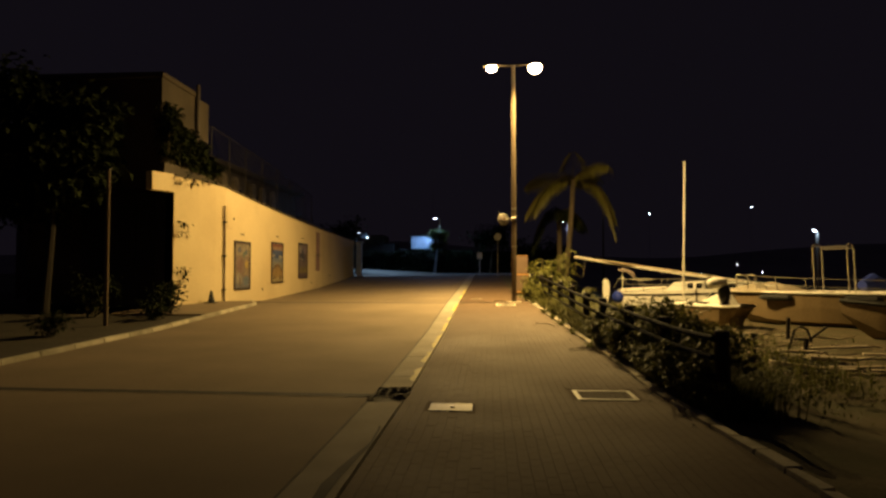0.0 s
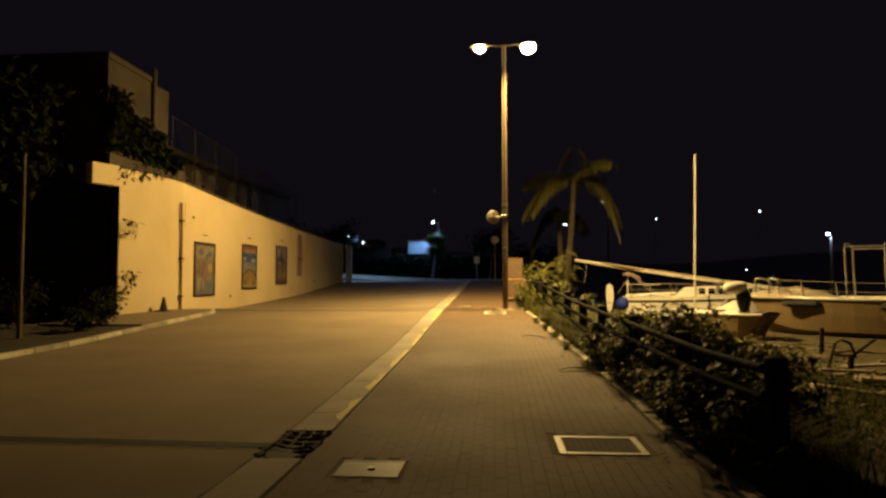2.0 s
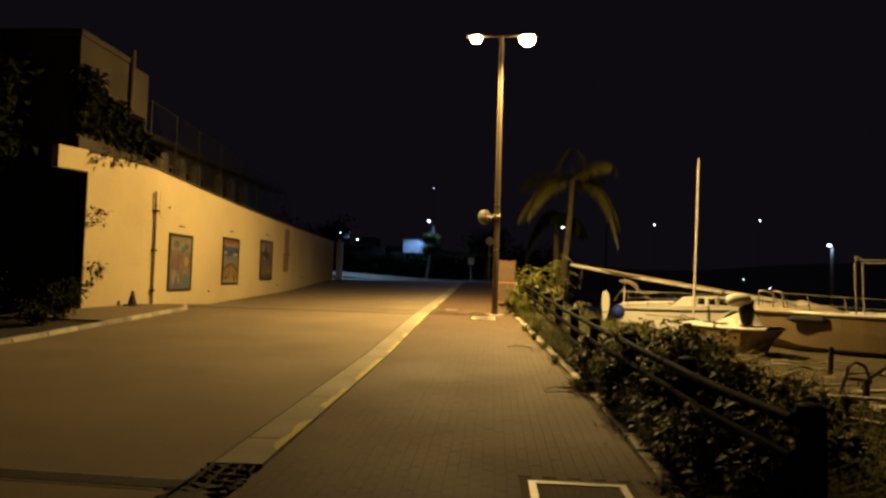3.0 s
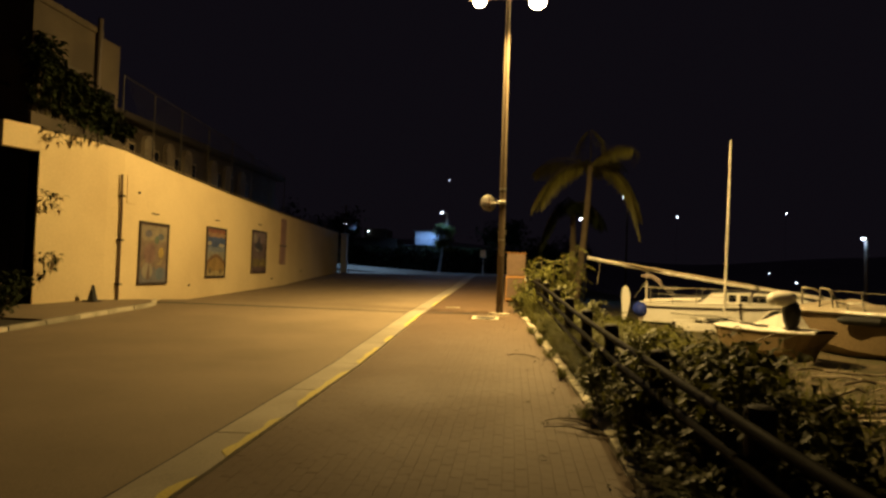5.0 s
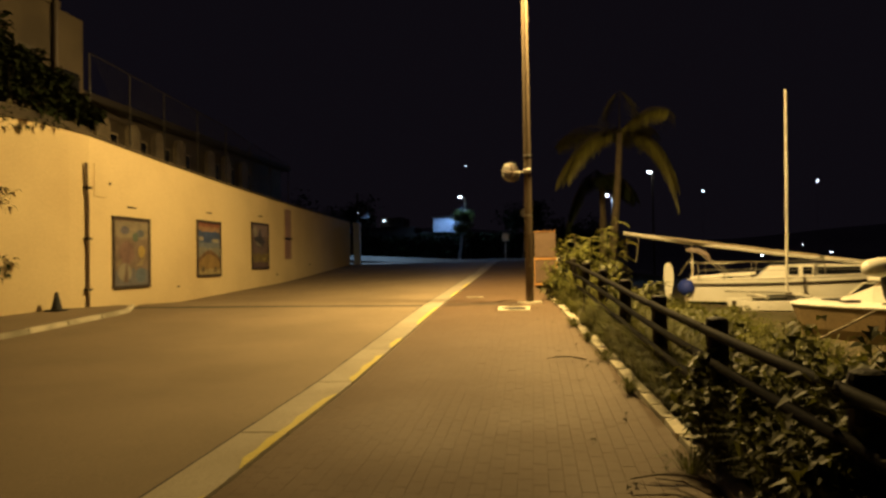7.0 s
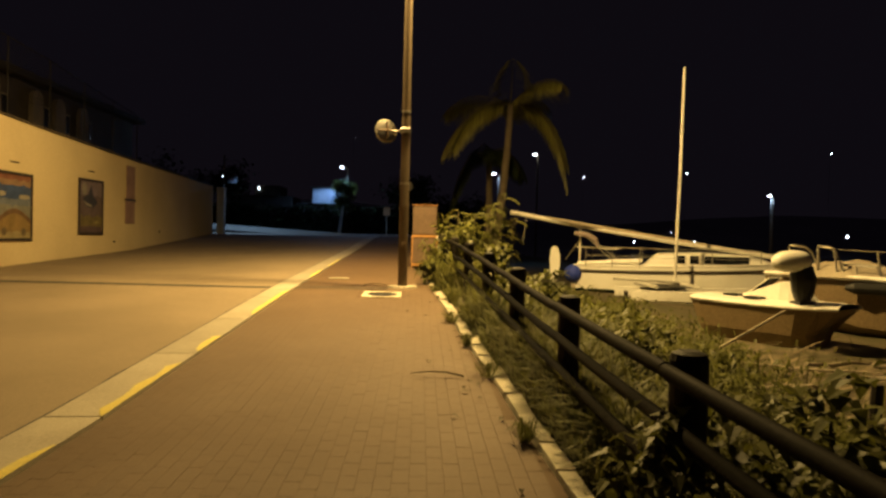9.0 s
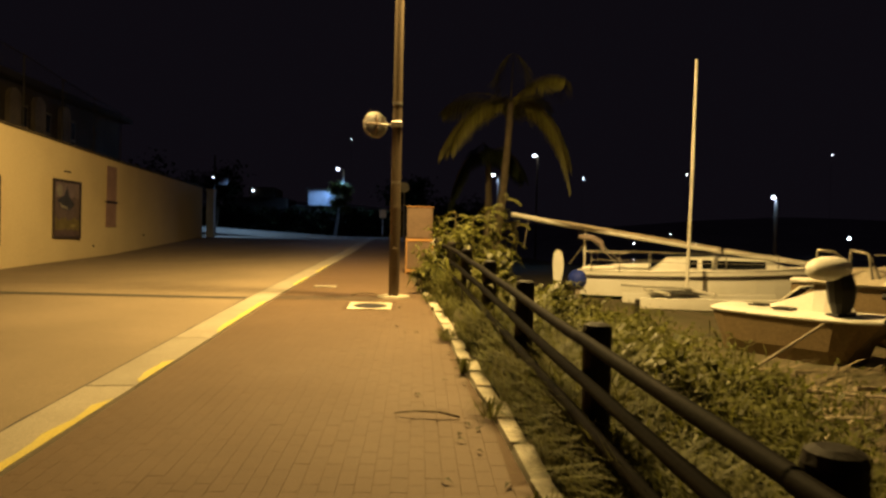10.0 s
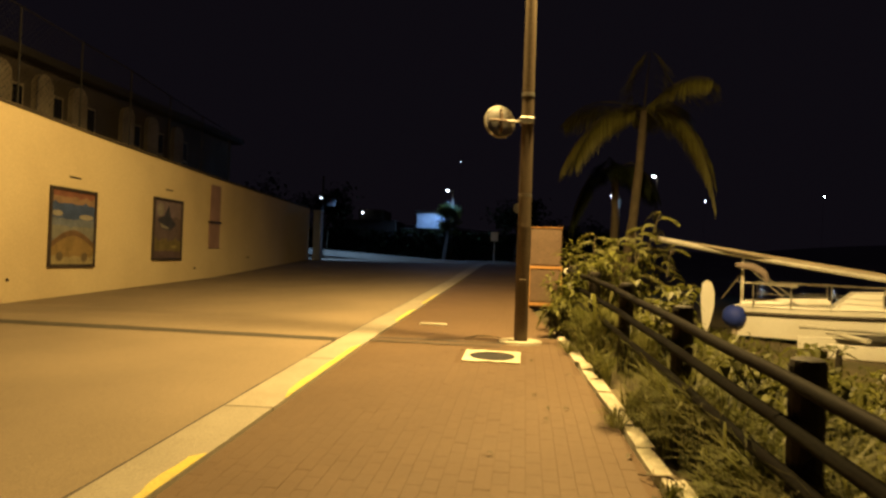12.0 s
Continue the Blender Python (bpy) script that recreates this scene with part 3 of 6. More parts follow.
FTOP = [(25, 7.36), (29, 7.15), (33, 6.94), (36.4, 6.6), (41, 6.3)]


def fence_top(y):
    return along(FTOP, y)


for y in FY:
    put("post", Shape().tube([(-10.85, y, 4.0), (-10.85, y, fence_top(y))], 0.022, 8), M_IRON, fence)
put("top_rail", Shape().tube([(-10.85, y, fence_top(y)) for y in FY], 0.018, 8), M_IRON, fence)
s = Shape()
for i in range(100):
    y0 = 25.1 + i * 0.15
    for d in (1, -1):
        b = y0 + d * 2.6
        if 25.1 <= b <= 39.7 and y0 <= 39.7:
            s.tube([(-10.85, y0, 4.3), (-10.85, b, fence_top(b))], 0.004, 3, False)
put("mesh", s, M_IRON, fence)
tagged(part("terrace", Shape().box(-13.9, 24.92, 3.9, -9.74, 46, 4.05), M_DARKWALL), "dark raised terrace behind the boundary wall", "terrace", kind="structure")

# murals
def mural(y0, z0, w, h, paint, label):
    t = thing("mural_panel", (WX + 0.02, y0 + w / 2, z0), label, "mural", "murals on the wall")
    x = WX
    put("backing", Shape().box(x + 0.002, y0, z0, x + 0.02, y0 + w, z0 + h), M_FRAME, t)
    b = 0.07
    fr = Shape().box(x + 0.02, y0, z0, x + 0.05, y0 + w, z0 + b).box(x + 0.02, y0, z0 + h - b, x + 0.05, y0 + w, z0 + h)
    fr.box(x + 0.02, y0, z0 + b, x + 0.05, y0 + b, z0 + h - b).box(x + 0.02, y0 + w - b, z0 + b, x + 0.05, y0 + w, z0 + h - b)
    put("frame", fr, M_FRAME, t, "dark painted frame")
    for i, (colour, poly) in enumerate(paint):
        xx = x + 0.0215 + 0.0012 * i
        n = len(poly)
        colour = [0.60 * c + 0.02 * s_ for c, s_ in zip(colour, (1.1, 0.9, 0.8))]
        key = "mural_%d_%d_%d" % tuple(int(c * 100) for c in colour)
        mat = bpy.data.materials.get(key) or material(key, colour, 0.7, spot=[c * 0.6 for c in colour], scale=18, fine=30, mix=0.6, bump=0.1)
        pts = [(xx, y0 + b + (w - 2 * b) * u, z0 + b + (h - 2 * b) * v) for u, v in poly]
        put("picture_field", Shape().add(pts, [tuple(range(n))]), mat, t)
    # small unreadable caption above
    cap = thing("caption_plate", (x, y0 + w * 0.45, z0 + h + 0.25), "small pale caption plate with dark bars", "caption plate", "captions over the murals")
    put("bar", Shape().box(x + 0.002, y0 + w * 0.40, z0 + h + 0.24, x + 0.012, y0 + w * 0.64, z0 + h + 0.28), M_HOUSE, cap)


def disc(u, v, r, n=14, squash=1.0):
    return [(u + r * math.cos(2 * math.pi * k / n), v + r * squash * math.sin(2 * math.pi * k / n)) for k in range(n)]


def wavy(v0, v1, amp, seed, lo=0.0):
    pts = [(k / 14, v1 + amp * noise.noise((k * 0.6, seed, 0))) for k in range(15)]
    return [(0, v0), (1, v0)] + pts[::-1] if not lo else [(k / 14, v0 + amp * noise.noise((k * 0.5, seed + 9, 0))) for k in range(15)] + pts[::-1]


FULL = [(0, 0), (1, 0), (1, 1), (0, 1)]
mural(23.92, 0.99, 1.62, 1.84, [((0.30, 0.22, 0.17), FULL), ((0.22, 0.22, 0.26), wavy(0, 0.24, 0.1, 2)), ((0.40, 0.34, 0.24), wavy(0.72, 0.97, 0.06, 4, 1)),
      ((0.18, 0.17, 0.24), disc(0.3, 0.84, 0.13, squash=0.5)), ((0.15, 0.18, 0.24), disc(0.75, 0.8, 0.12, squash=0.5)), ((0.14, 0.20, 0.16), disc(0.6, 0.74, 0.09, squash=0.8)),
      ((0.62, 0.45, 0.12), disc(0.78, 0.52, 0.11, squash=0.9)), ((0.30, 0.18, 0.16), disc(0.35, 0.5, 0.22, squash=0.8)), ((0.42, 0.38, 0.30), disc(0.28, 0.2, 0.2, squash=0.7)), ((0.16, 0.22, 0.30), disc(0.75, 0.15, 0.16, squash=0.7)),
      ((0.45, 0.36, 0.2), [(0.05, 0.32), (0.2, 0.42), (0.12, 0.3)]), ((0.45, 0.36, 0.2), [(0.6, 0.3), (0.9, 0.46), (0.8, 0.3)]), ((0.22, 0.15, 0.12), [(0.25, 0.05), (0.33, 0.4), (0.38, 0.05)])],
      "framed mural panel in mauve and brown with pale figures")
mural(28.1, 1.18, 1.58, 1.80, [((0.24, 0.28, 0.36), FULL), ((0.36, 0.13, 0.07), wavy(0.90, 1.0, 0.02, 3, 1)), ((0.44, 0.27, 0.15), wavy(0.80, 0.92, 0.05, 7, 1)), ((0.05, 0.11, 0.30), wavy(0.62, 0.83, 0.07, 12, 1)),
      ((0.55, 0.5, 0.4), disc(0.13, 0.69, 0.12, squash=0.35)), ((0.55, 0.5, 0.4), disc(0.8, 0.66, 0.18, squash=0.22)), ((0.33, 0.33, 0.28), wavy(0.34, 0.52, 0.05, 15, 1)),
      ((0.24, 0.13, 0.05), [(k / 14, 0.3 + 0.17 * math.sin(math.pi * k / 14)) for k in range(15)] + [(1, 0), (0, 0)]), ((0.42, 0.27, 0.08), [(k / 14, 0.22 + 0.17 * math.sin(math.pi * k / 14)) for k in range(15)] + [(1, 0), (0, 0)]),
      ((0.52, 0.42, 0.2), wavy(0.0, 0.11, 0.08, 21)), ((0.2, 0.14, 0.06), disc(0.2, 0.11, 0.08, squash=0.8)), ((0.2, 0.14, 0.06), disc(0.78, 0.1, 0.08, squash=0.8))],
      "framed mural panel of a brown hill under blue sky")
mural(32.15, 1.36, 1.58, 1.77, [((0.19, 0.13, 0.13), FULL), ((0.30, 0.22, 0.24), wavy(0.72, 1.0, 0.06, 31, 1)), ((0.03, 0.035, 0.06), [(0.1, 0.66), (0.35, 0.74), (0.5, 0.93), (0.6, 0.72), (0.8, 0.6), (0.6, 0.48), (0.3, 0.5)]),
      ((0.50, 0.46, 0.36), [(0.18, 0.62), (0.26, 0.53), (0.55, 0.5), (0.5, 0.545), (0.32, 0.57)]), ((0.42, 0.38, 0.32), disc(0.2, 0.84, 0.13, squash=0.9)), ((0.26, 0.2, 0.05), wavy(0.0, 0.32, 0.12, 35)), ((0.48, 0.40, 0.12), disc(0.75, 0.2, 0.12, squash=0.25)), ((0.15, 0.09, 0.09), wavy(0, 0.12, 0.05, 44))],
      "framed mural panel of a dark bird shape on plum")
t = thing("notice_board", (WX, 35.85, 1.75), "tall faded mauve notice board in two pieces", "notice board")
put("board", Shape().box(WX + 0.002, 35.45, 1.76, WX + 0.03, 36.2, 2.58, 0.006), material("mauve_board", (0.36, 0.22, 0.18), 0.8, scale=10), t)
put("board", Shape().box(WX + 0.002, 35.5, 2.66, WX + 0.03, 36.2, 3.86, 0.006), bpy.data.materials["mauve_board"], t)
put("ledge", Shape().box(WX + 0.002, 35.4, 2.59, WX + 0.06, 36.25, 2.65), M_FRAME, t)
t = thing("drainpipe", (WX + 0.05, 23.0, lane(-9.4, 23.0)), "dark thin drainpipe down the cream wall", "pipe")
put("pipe", Shape().tube([(wall_x(23.0) + 0.06, 23.0, 0.55), (wall_x(23.0) + 0.06, 23.0, 3.0), (wall_x(23.0) + 0.06, 22.95, 4.0)], 0.03, 10), M_RUST, t)
for z in (1.0, 2.2, 3.4):
    put("clamp", Shape().box(wall_x(23) + 0.003, 22.93, z, wall_x(23) + 0.12, 23.07, z + 0.05), M_IRON, t)
t = thing("white_sign", (WX + 0.02, 23.45, 3.2), "small off-white blank sign on the wall", "sign")
put("sign_face", Shape().box(WX + 0.003, 23.25, 3.25, WX + 0.02, 23.72, 4.05, 0.004), M_WALL, t)
t = thing("traffic_cone", (-9.45, 22.0, lane(-9.4, 22.0) + 0.1), "small dark traffic cone at the foot of the wall", "traffic cone")
z0 = lane(-9.4, 22.0) + 0.10
put("base", Shape().box(-9.62, 21.83, z0, -9.28, 22.17, z0 + 0.04, 0.01), M_BLACK, t)
put("cone", Shape().tube([(-9.45, 22, z0 + 0.04), (-9.45, 22, z0 + 0.42)], [0.12, 0.03], 14), M_BLACK, t)

# left kerb
lk = thing("kerb_west", (-8.4, 12, 0), "worn pale kerb stones along the apron", "kerb", kind="structure")
y = -2.0
while y < 23.0:
    a, b = y + 0.012, y + 0.96
    x0, x1 = road_left(a), road_left(b)
    h = 0.085 * max(0.05, min(1.0, (23.9 - y) / 1.5))
    s = Shape().add([(x0 - 0.14, a, lane(-8, a) - 0.1), (x0, a, lane(-8, a) - 0.1), (x1, b, lane(-8, b) - 0.1), (x1 - 0.14, b, lane(-8, b) - 0.1),
                     (x0 - 0.135, a, lane(-8, a) + h), (x0 - 0.03, a, lane(-8, a) + h), (x1 - 0.03, b, lane(-8, b) + h), (x1 - 0.135, b, lane(-8, b) + h)],
                    [(4, 5, 6, 7), (0, 1, 5, 4), (1, 2, 6, 5), (2, 3, 7, 6), (3, 0, 4, 7)])
    put("kerb_stone", s, M_KERB, lk)
    y += 0.98
# right kerb stones, uneven
rk = thing("kerb_east", (2.2, 10, 0), "broken uneven pale kerb stones beside the weeds", "kerb", kind="structure")
random.seed(11)
y = -1.0
while y < 24.4:
    L = random.uniform(0.35, 0.62)
    a, b = y + 0.006, y + L
    o = random.uniform(-0.008, 0.008)
    w = random.uniform(0.13, 0.17)
    h = random.uniform(0.024, 0.04)
    x0, x1 = kerb_x(a) + o, kerb_x(b) + o + random.uniform(-0.01, 0.01)
    za, zb = lane(0, a), lane(0, b)
    j = lambda: random.uniform(-0.012, 0.012)
    s = Shape().add([(x0, a, za - 0.1), (x0 + w, a, za - 0.1), (x1 + w, b, zb - 0.1), (x1, b, zb - 0.1),
                     (x0 + 0.012 + j(), a + 0.015, za + h), (x0 + w - 0.015 + j(), a + 0.015, za + h + j()), (x1 + w - 0.015 + j(), b - 0.015, zb + h + j()), (x1 + 0.012 + j(), b - 0.015, zb + h)],
                    [(4, 5, 6, 7), (0, 1, 5, 4), (1, 2, 6, 5), (2, 3, 7, 6), (3, 0, 4, 7)])
    put("kerb_stone", s, M_KERB, rk)
    y += L + (0.12 if random.random() < 0.05 else 0.004)


# ---- street lamp with traffic mirror, cabinet ----
pz = lane(0, POLE[1])
sl = thing("street_lamp", (*POLE, pz), "tall tapered steel street lamp with two lit heads", "street lamp")
put("base_pad", Shape().tube([(*POLE, pz - 0.05), (*POLE, pz + 0.03)], [0.3, 0.28], 22), M_KERB, sl, "round white concrete base pad")
put("pole", Shape().tube([(*POLE, pz), (*POLE, pz + 0.5), (*POLE, pz + 1.0), (*POLE, pz + 1.55)], 0.09, 18, False), M_POLE, sl, smooth=True)
put("pole_shaft", Shape().tube([(*POLE, pz + 1.55), (*POLE, pz + 1.6), (*POLE, 4.0), (*POLE, 6.5), (*POLE, 9.1)], [0.09, 0.086, 0.078, 0.068, 0.058], 18, False), M_POLE, sl, smooth=True)
put("hatch", Shape().box(POLE[0] - 0.05, POLE[1] - 0.1, pz + 0.5, POLE[0] + 0.05, POLE[1] - 0.08, pz + 0.85, 0.006), M_POLE, sl)
put("arm", Shape().tube([(0.35, 23.83, 9.12), (POLE[0], POLE[1], 9.08), (1.38, 23.77, 9.12)], 0.035, 10), M_POLE, sl)
for x0, x1 in ((-0.22, 0.38), (1.34, 1.94)):
    s = Shape()
    pts, fs = [], []
    prof = [(0, 0.05, 0.03), (0.12, 0.13, 0.08), (0.45, 0.16, 0.10), (0.85, 0.14, 0.07), (1, 0.05, 0.02)]
    n = 10
    for u, w, h in prof:
        xx = x0 + (x1 - x0) * u if x0 > 1 else x1 + (x0 - x1) * u
        for k in range(n):
            a = math.pi * k / (n - 1)
            pts.append((xx, 23.8 + w * math.cos(a), 9.07 + h * math.sin(a)))
    for i in range(len(prof) - 1):
        for k in range(n - 1):
            fs.append((i * n + k, i * n + k + 1, i * n + n + k + 1, i * n + n + k))
    h = put("head", s.add(pts, fs), M_POLE, sl, smooth=True)
    xm, rr = (x0 + x1) / 2, 0.24 if x0 > 1 else 0.18
    part("lens", Shape().tube([(xm, 23.8, 9.08 - rr * 1.1), (xm, 23.8, 9.08 - rr * 1.02), (xm, 23.8, 9.08 - rr * 0.7), (xm, 23.8, 9.08 - rr * 0.25), (xm, 23.8, 9.075)], [rr * 0.3, rr * 0.62, rr * 0.92, rr, rr * 0.95], 24), M_LENS, h, "glowing lamp lens", True)
for z in (pz + 1.95, pz + 3.3):
    put("band", Shape().tube([(*POLE, z), (*POLE, z + 0.05)], 0.085, 16), M_GALV, sl)

tm = thing("traffic_mirror", (0.4, 23.75, 3.62), "round convex traffic mirror bracketed to the lamp pole", "traffic mirror")
MC = Vector((0.50, 23.72, 3.53))
face = (Vector((-0.40, 0.91, -0.10))).normalized()
tang = Vector((0, 0, 1)).cross(face).normalized()
up = face.cross(tang)
def dome(r, depth, off, n=28, rings=5):
    pts, fs = [], []
    for i in range(rings + 1):
        rr = r * i / rings
        for k in range(n):
            a = 2 * math.pi * k / n
            pts.append(MC + face * (off + depth * (1 - (rr / r) ** 2)) + (tang * math.cos(a) + up * math.sin(a)) * rr)
    for i in range(rings):
        for k in range(n):
            fs.append((i * n + k, i * n + (k + 1) % n, i * n + n + (k + 1) % n, i * n + n + k))
    return Shape().add(pts, fs)
put("mirror_face", dome(0.20, 0.05, 0.03), mirror, tm, "silvery convex mirror", True)
put("rim", Shape().tube([MC + (tang * math.cos(2 * math.pi * k / 32) + up * math.sin(2 * math.pi * k / 32)) * 0.208 + face * 0.03 for k in range(33)], 0.016, 8, False), M_GALV, tm)
put("back_shell", dome(0.205, -0.035, 0.02), M_STAINLESS, tm, smooth=True)
put("bracket", Shape().tube([MC - face * 0.03, MC + Vector((0.2, 0.0, 0.0)), (POLE[0] - 0.08, POLE[1], 3.55)], 0.018, 8), M_GALV, tm)
for q in (tang, up):
    put("rib", Shape().tube([MC - face * 0.012 - q * 0.17, MC - face * 0.045 - q * 0.09, MC - face * 0.05, MC - face * 0.045 + q * 0.09, MC - face * 0.012 + q * 0.16], 0.02, 6), M_RUST, tm, "rusty brown back rib")
put("clamp", Shape().box(POLE[0] - 0.10, POLE[1] - 0.085, 3.50, POLE[0] + 0.085, POLE[1] + 0.085, 3.60, 0.01), M_GALV, tm)

sz = lane(0.5, 45.2)
rs = thing("round_road_sign", (0.53, 45.2, sz), "small round road sign on a thin grey post", "road sign")
put("post", Shape().tube([(0.53, 45.2, sz - 0.1), (0.53, 45.2, 4.3)], 0.035, 8), M_GALV, rs)
put("disc", Shape().tube([(0.53, 45.15, 4.1), (0.53, 45.12, 4.1)], 0.25, 20), M_SILVER, rs, "grey weathered round plate")
cz = lane(1, 28.3)
cab = thing("utility_board", (1.29, 28.3, cz), "rust-brown utility board with orange edge trim", "utility cabinet")
put("body", Shape().box(0.99, 28.3, cz, 1.6, 28.62, 2.36, 0.01), M_RUST, cab)
put("upper_panel", Shape().box(1.02, 28.285, 1.62, 1.57, 28.30, 2.33, 0.004), M_RUST, cab)
put("lower_panel", Shape().box(1.02, 28.285, cz + 0.15, 1.57, 28.30, 1.52, 0.004), M_RUST, cab)
for q in ((0.97, 1.54, 1.62, 1.59), (0.97, 2.362, 1.62, 2.376), (0.97, cz + 0.06, 1.62, cz + 0.12)):
    put("trim", Shape().box(q[0], 28.27, q[1], q[2], 28.31, q[3]), M_ORANGE, cab, "orange edge trim")
for x in (1.6, 0.97):
    put("trim", Shape().box(x, 28.26, cz, x + 0.025, 28.3, 1.6), M_ORANGE, cab, "orange edge trim")

# ---- post and rail fence ----
FENCE_Y = [7.7, 9.8, 11.9, 14.0, 16.05, 18.13, 20.2, 22.3, 24.4, 26.4]


def fence_x(y):
    return along(FENCE, y)


rf = thing("rail_fence", (2.4, 12, 0), "dark post and rail fence overgrown with weeds", "fence")
random.seed(21)
for y in FENCE_Y:
    x, z = fence_x(y), lane(0, y)
    r = 0.083
    top = z + 0.945
    lean = random.uniform(-0.015, 0.015)
    put("post", Shape().tube([(x, y, z - 0.2), (x + lean * 0.5, y, z + 0.5), (x + lean, y, top - 0.03), (x + lean, y, top), (x + lean, y, top + 0.012)], [r, r * 0.98, r, r * 0.9, r * 0.55], 14), M_LOG, rf)
for i in range(len(FENCE_Y) - 1):
    a, b = FENCE_Y[i], FENCE_Y[i + 1]
    for h in (0.87, 0.65, 0.43):
        w = random.uniform(-0.006, 0.006)
        pts = []
        for k in range(5):
            yy = a + (b - a) * k / 4
            pts.append((fence_x(yy) - 0.105, yy, lane(0, yy) + h + w - 0.006 * math.sin(math.pi * k / 4)))
        put("rail", Shape().tube(pts, [0.035, 0.036, 0.035, 0.036, 0.035], 10, False), M_RAIL, rf, smooth=True)

put("rail_cap", Shape().tube([(1.62, 26.43, lane(0, 26.4) + 0.83), (1.62, 26.5, lane(0, 26.4) + 0.85), (1.62, 26.58, lane(0, 26.4) + 0.83)], [0.045, 0.06, 0.04], 10), M_GEL, rf, "white plastic cap on the rail's end")

# ---- boats ----
def hull(stern, bow, beam, z_keel, z_stern, z_bow, transom=0.8, flare=0.75, n=14, chine=0.32):
    """Sections from stern to bow: sheer, chine and keel. Returns side shape, deck outline."""
    A, B = Vector((*stern, 0)), Vector((*bow, 0))
    d = (B - A)
    side = Vector((-d.y, d.x, 0)).normalized()
    rows = []
    for i in range(n + 1):
        u = i / n
        b = beam / 2 * (transom + (1 - transom) * math.sin(min(1, u / 0.45) * math.pi / 2)) * (1 - max(0, (u - 0.45) / 0.55) ** 2.2)
        b = max(b, 0.012)
        zs = z_stern + (z_bow - z_stern) * u ** 1.8
        zk = z_keel + (zs - z_keel) * max(0, (u - 0.72) / 0.28) ** 2 * 0.75
        p = A + d * u
        zc = zk + (zs - zk) * chine
        rows.append([(p + side * b).to_tuple()[:2] + (zs,), (p + side * b * (flare + (1 - flare) * 0.6)).to_tuple()[:2] + ((zs + zc) / 2,), (p + side * b * flare).to_tuple()[:2] + (zc,), p.to_tuple()[:2] + (zk,),
                     (p - side * b * flare).to_tuple()[:2] + (zc,), (p - side * b * (flare + (1 - flare) * 0.6)).to_tuple()[:2] + ((zs + zc) / 2,), (p - side * b).to_tuple()[:2] + (zs,)])
    return rows, side, d


def skin(rows, lo=0, hi=6):
    pts = [p for r in rows for p in r]
    w = 7
    fs = [(i * w + k, i * w + k + 1, (i + 1) * w + k + 1, (i + 1) * w + k) for i in range(len(rows) - 1) for k in range(lo, hi)]
    fs.append(tuple(range(lo, hi + 1)))
    return Shape().add(pts, fs)


def deck(rows, drop=0.02, inset=0.97):
    pts, fs = [], []
    for r in rows:
        a, b = Vector(r[0]), Vector(r[6])
        m = (a + b) / 2
        pts += [m + (a - m) * inset - Vector((0, 0, drop)), m + Vector((0, 0, 0.03 - drop)), m + (b - m) * inset - Vector((0, 0, drop))]
    for i in range(len(rows) - 1):
        fs += [(3 * i, 3 * i + 1, 3 * i + 4, 3 * i + 3), (3 * i + 1, 3 * i + 2, 3 * i + 5, 3 * i + 4)]
    return Shape().add(pts, fs)


def rubrail(rows, k):
    return [Vector(r[k]) + Vector((0, 0, 0.01)) for r in rows]


# the sailing boat
ST, BW = (6.3, 32.6), (12.6, 30.2)
sail = thing("sailing_boat", (9, 31.5, -0.05), "white sailing boat laid up ashore with mast lowered", "boat")
rows, side, dr = hull(ST, BW, 2.3, -0.05, 0.78, 1.05, 0.72, 0.93, 14, 0.14)
put("hull", skin(rows), M_GEL, sail, smooth=False)
put("deck", deck(rows), M_GEL, sail)
for k in (0, 6):
    put("gunwale", Shape().tube(rubrail(rows, k), 0.025, 8), M_GEL, sail)
sh, _, _ = hull(ST, BW, 2.31, 0.42, 0.62, 0.86, 0.72, 0.97)
put("sheer_stripe", Shape().tube([Vector(r[6]) for r in sh], 0.045, 6), M_FRAME, sail, "dark stripe below the gunwale")
wl, side2, d2 = hull(ST, BW, 2.1, -0.06, 0.10, 0.14, 0.72)
put("boot_stripe", skin(wl), M_TEAL, sail, "teal stripe along the waterline")


def on_boat(u, v, z, A=ST, B=BW):
    d = Vector((B[0] - A[0], B[1] - A[1], 0))
    s_ = Vector((-d.y, d.x, 0)).normalized()
    p = Vector((A[0], A[1], 0)) + d * u + s_ * v
    return Vector((p.x, p.y, z))


cabin = Shape()
secs = []
for u, w, z in ((0.30, 0.62, 0.82), (0.37, 0.62, 1.22), (0.56, 0.6, 1.28), (0.75, 0.5, 1.22), (0.87, 0.3, 1.0)):
    secs.append([on_boat(u, -w, 0.78), on_boat(u, -w * 0.86, z - 0.05), on_boat(u, -w * 0.6, z), on_boat(u, w * 0.6, z), on_boat(u, w * 0.86, z - 0.05), on_boat(u, w, 0.78)])
pts = [p for r in secs for p in r]
fs = [(i * 6 + k, i * 6 + k + 1, i * 6 + 7 + k, i * 6 + 6 + k) for i in range(4) for k in range(5)] + [tuple(range(6)), tuple(range(24, 30))]
cb = put("cabin", cabin.add(pts, fs), M_GEL, sail)
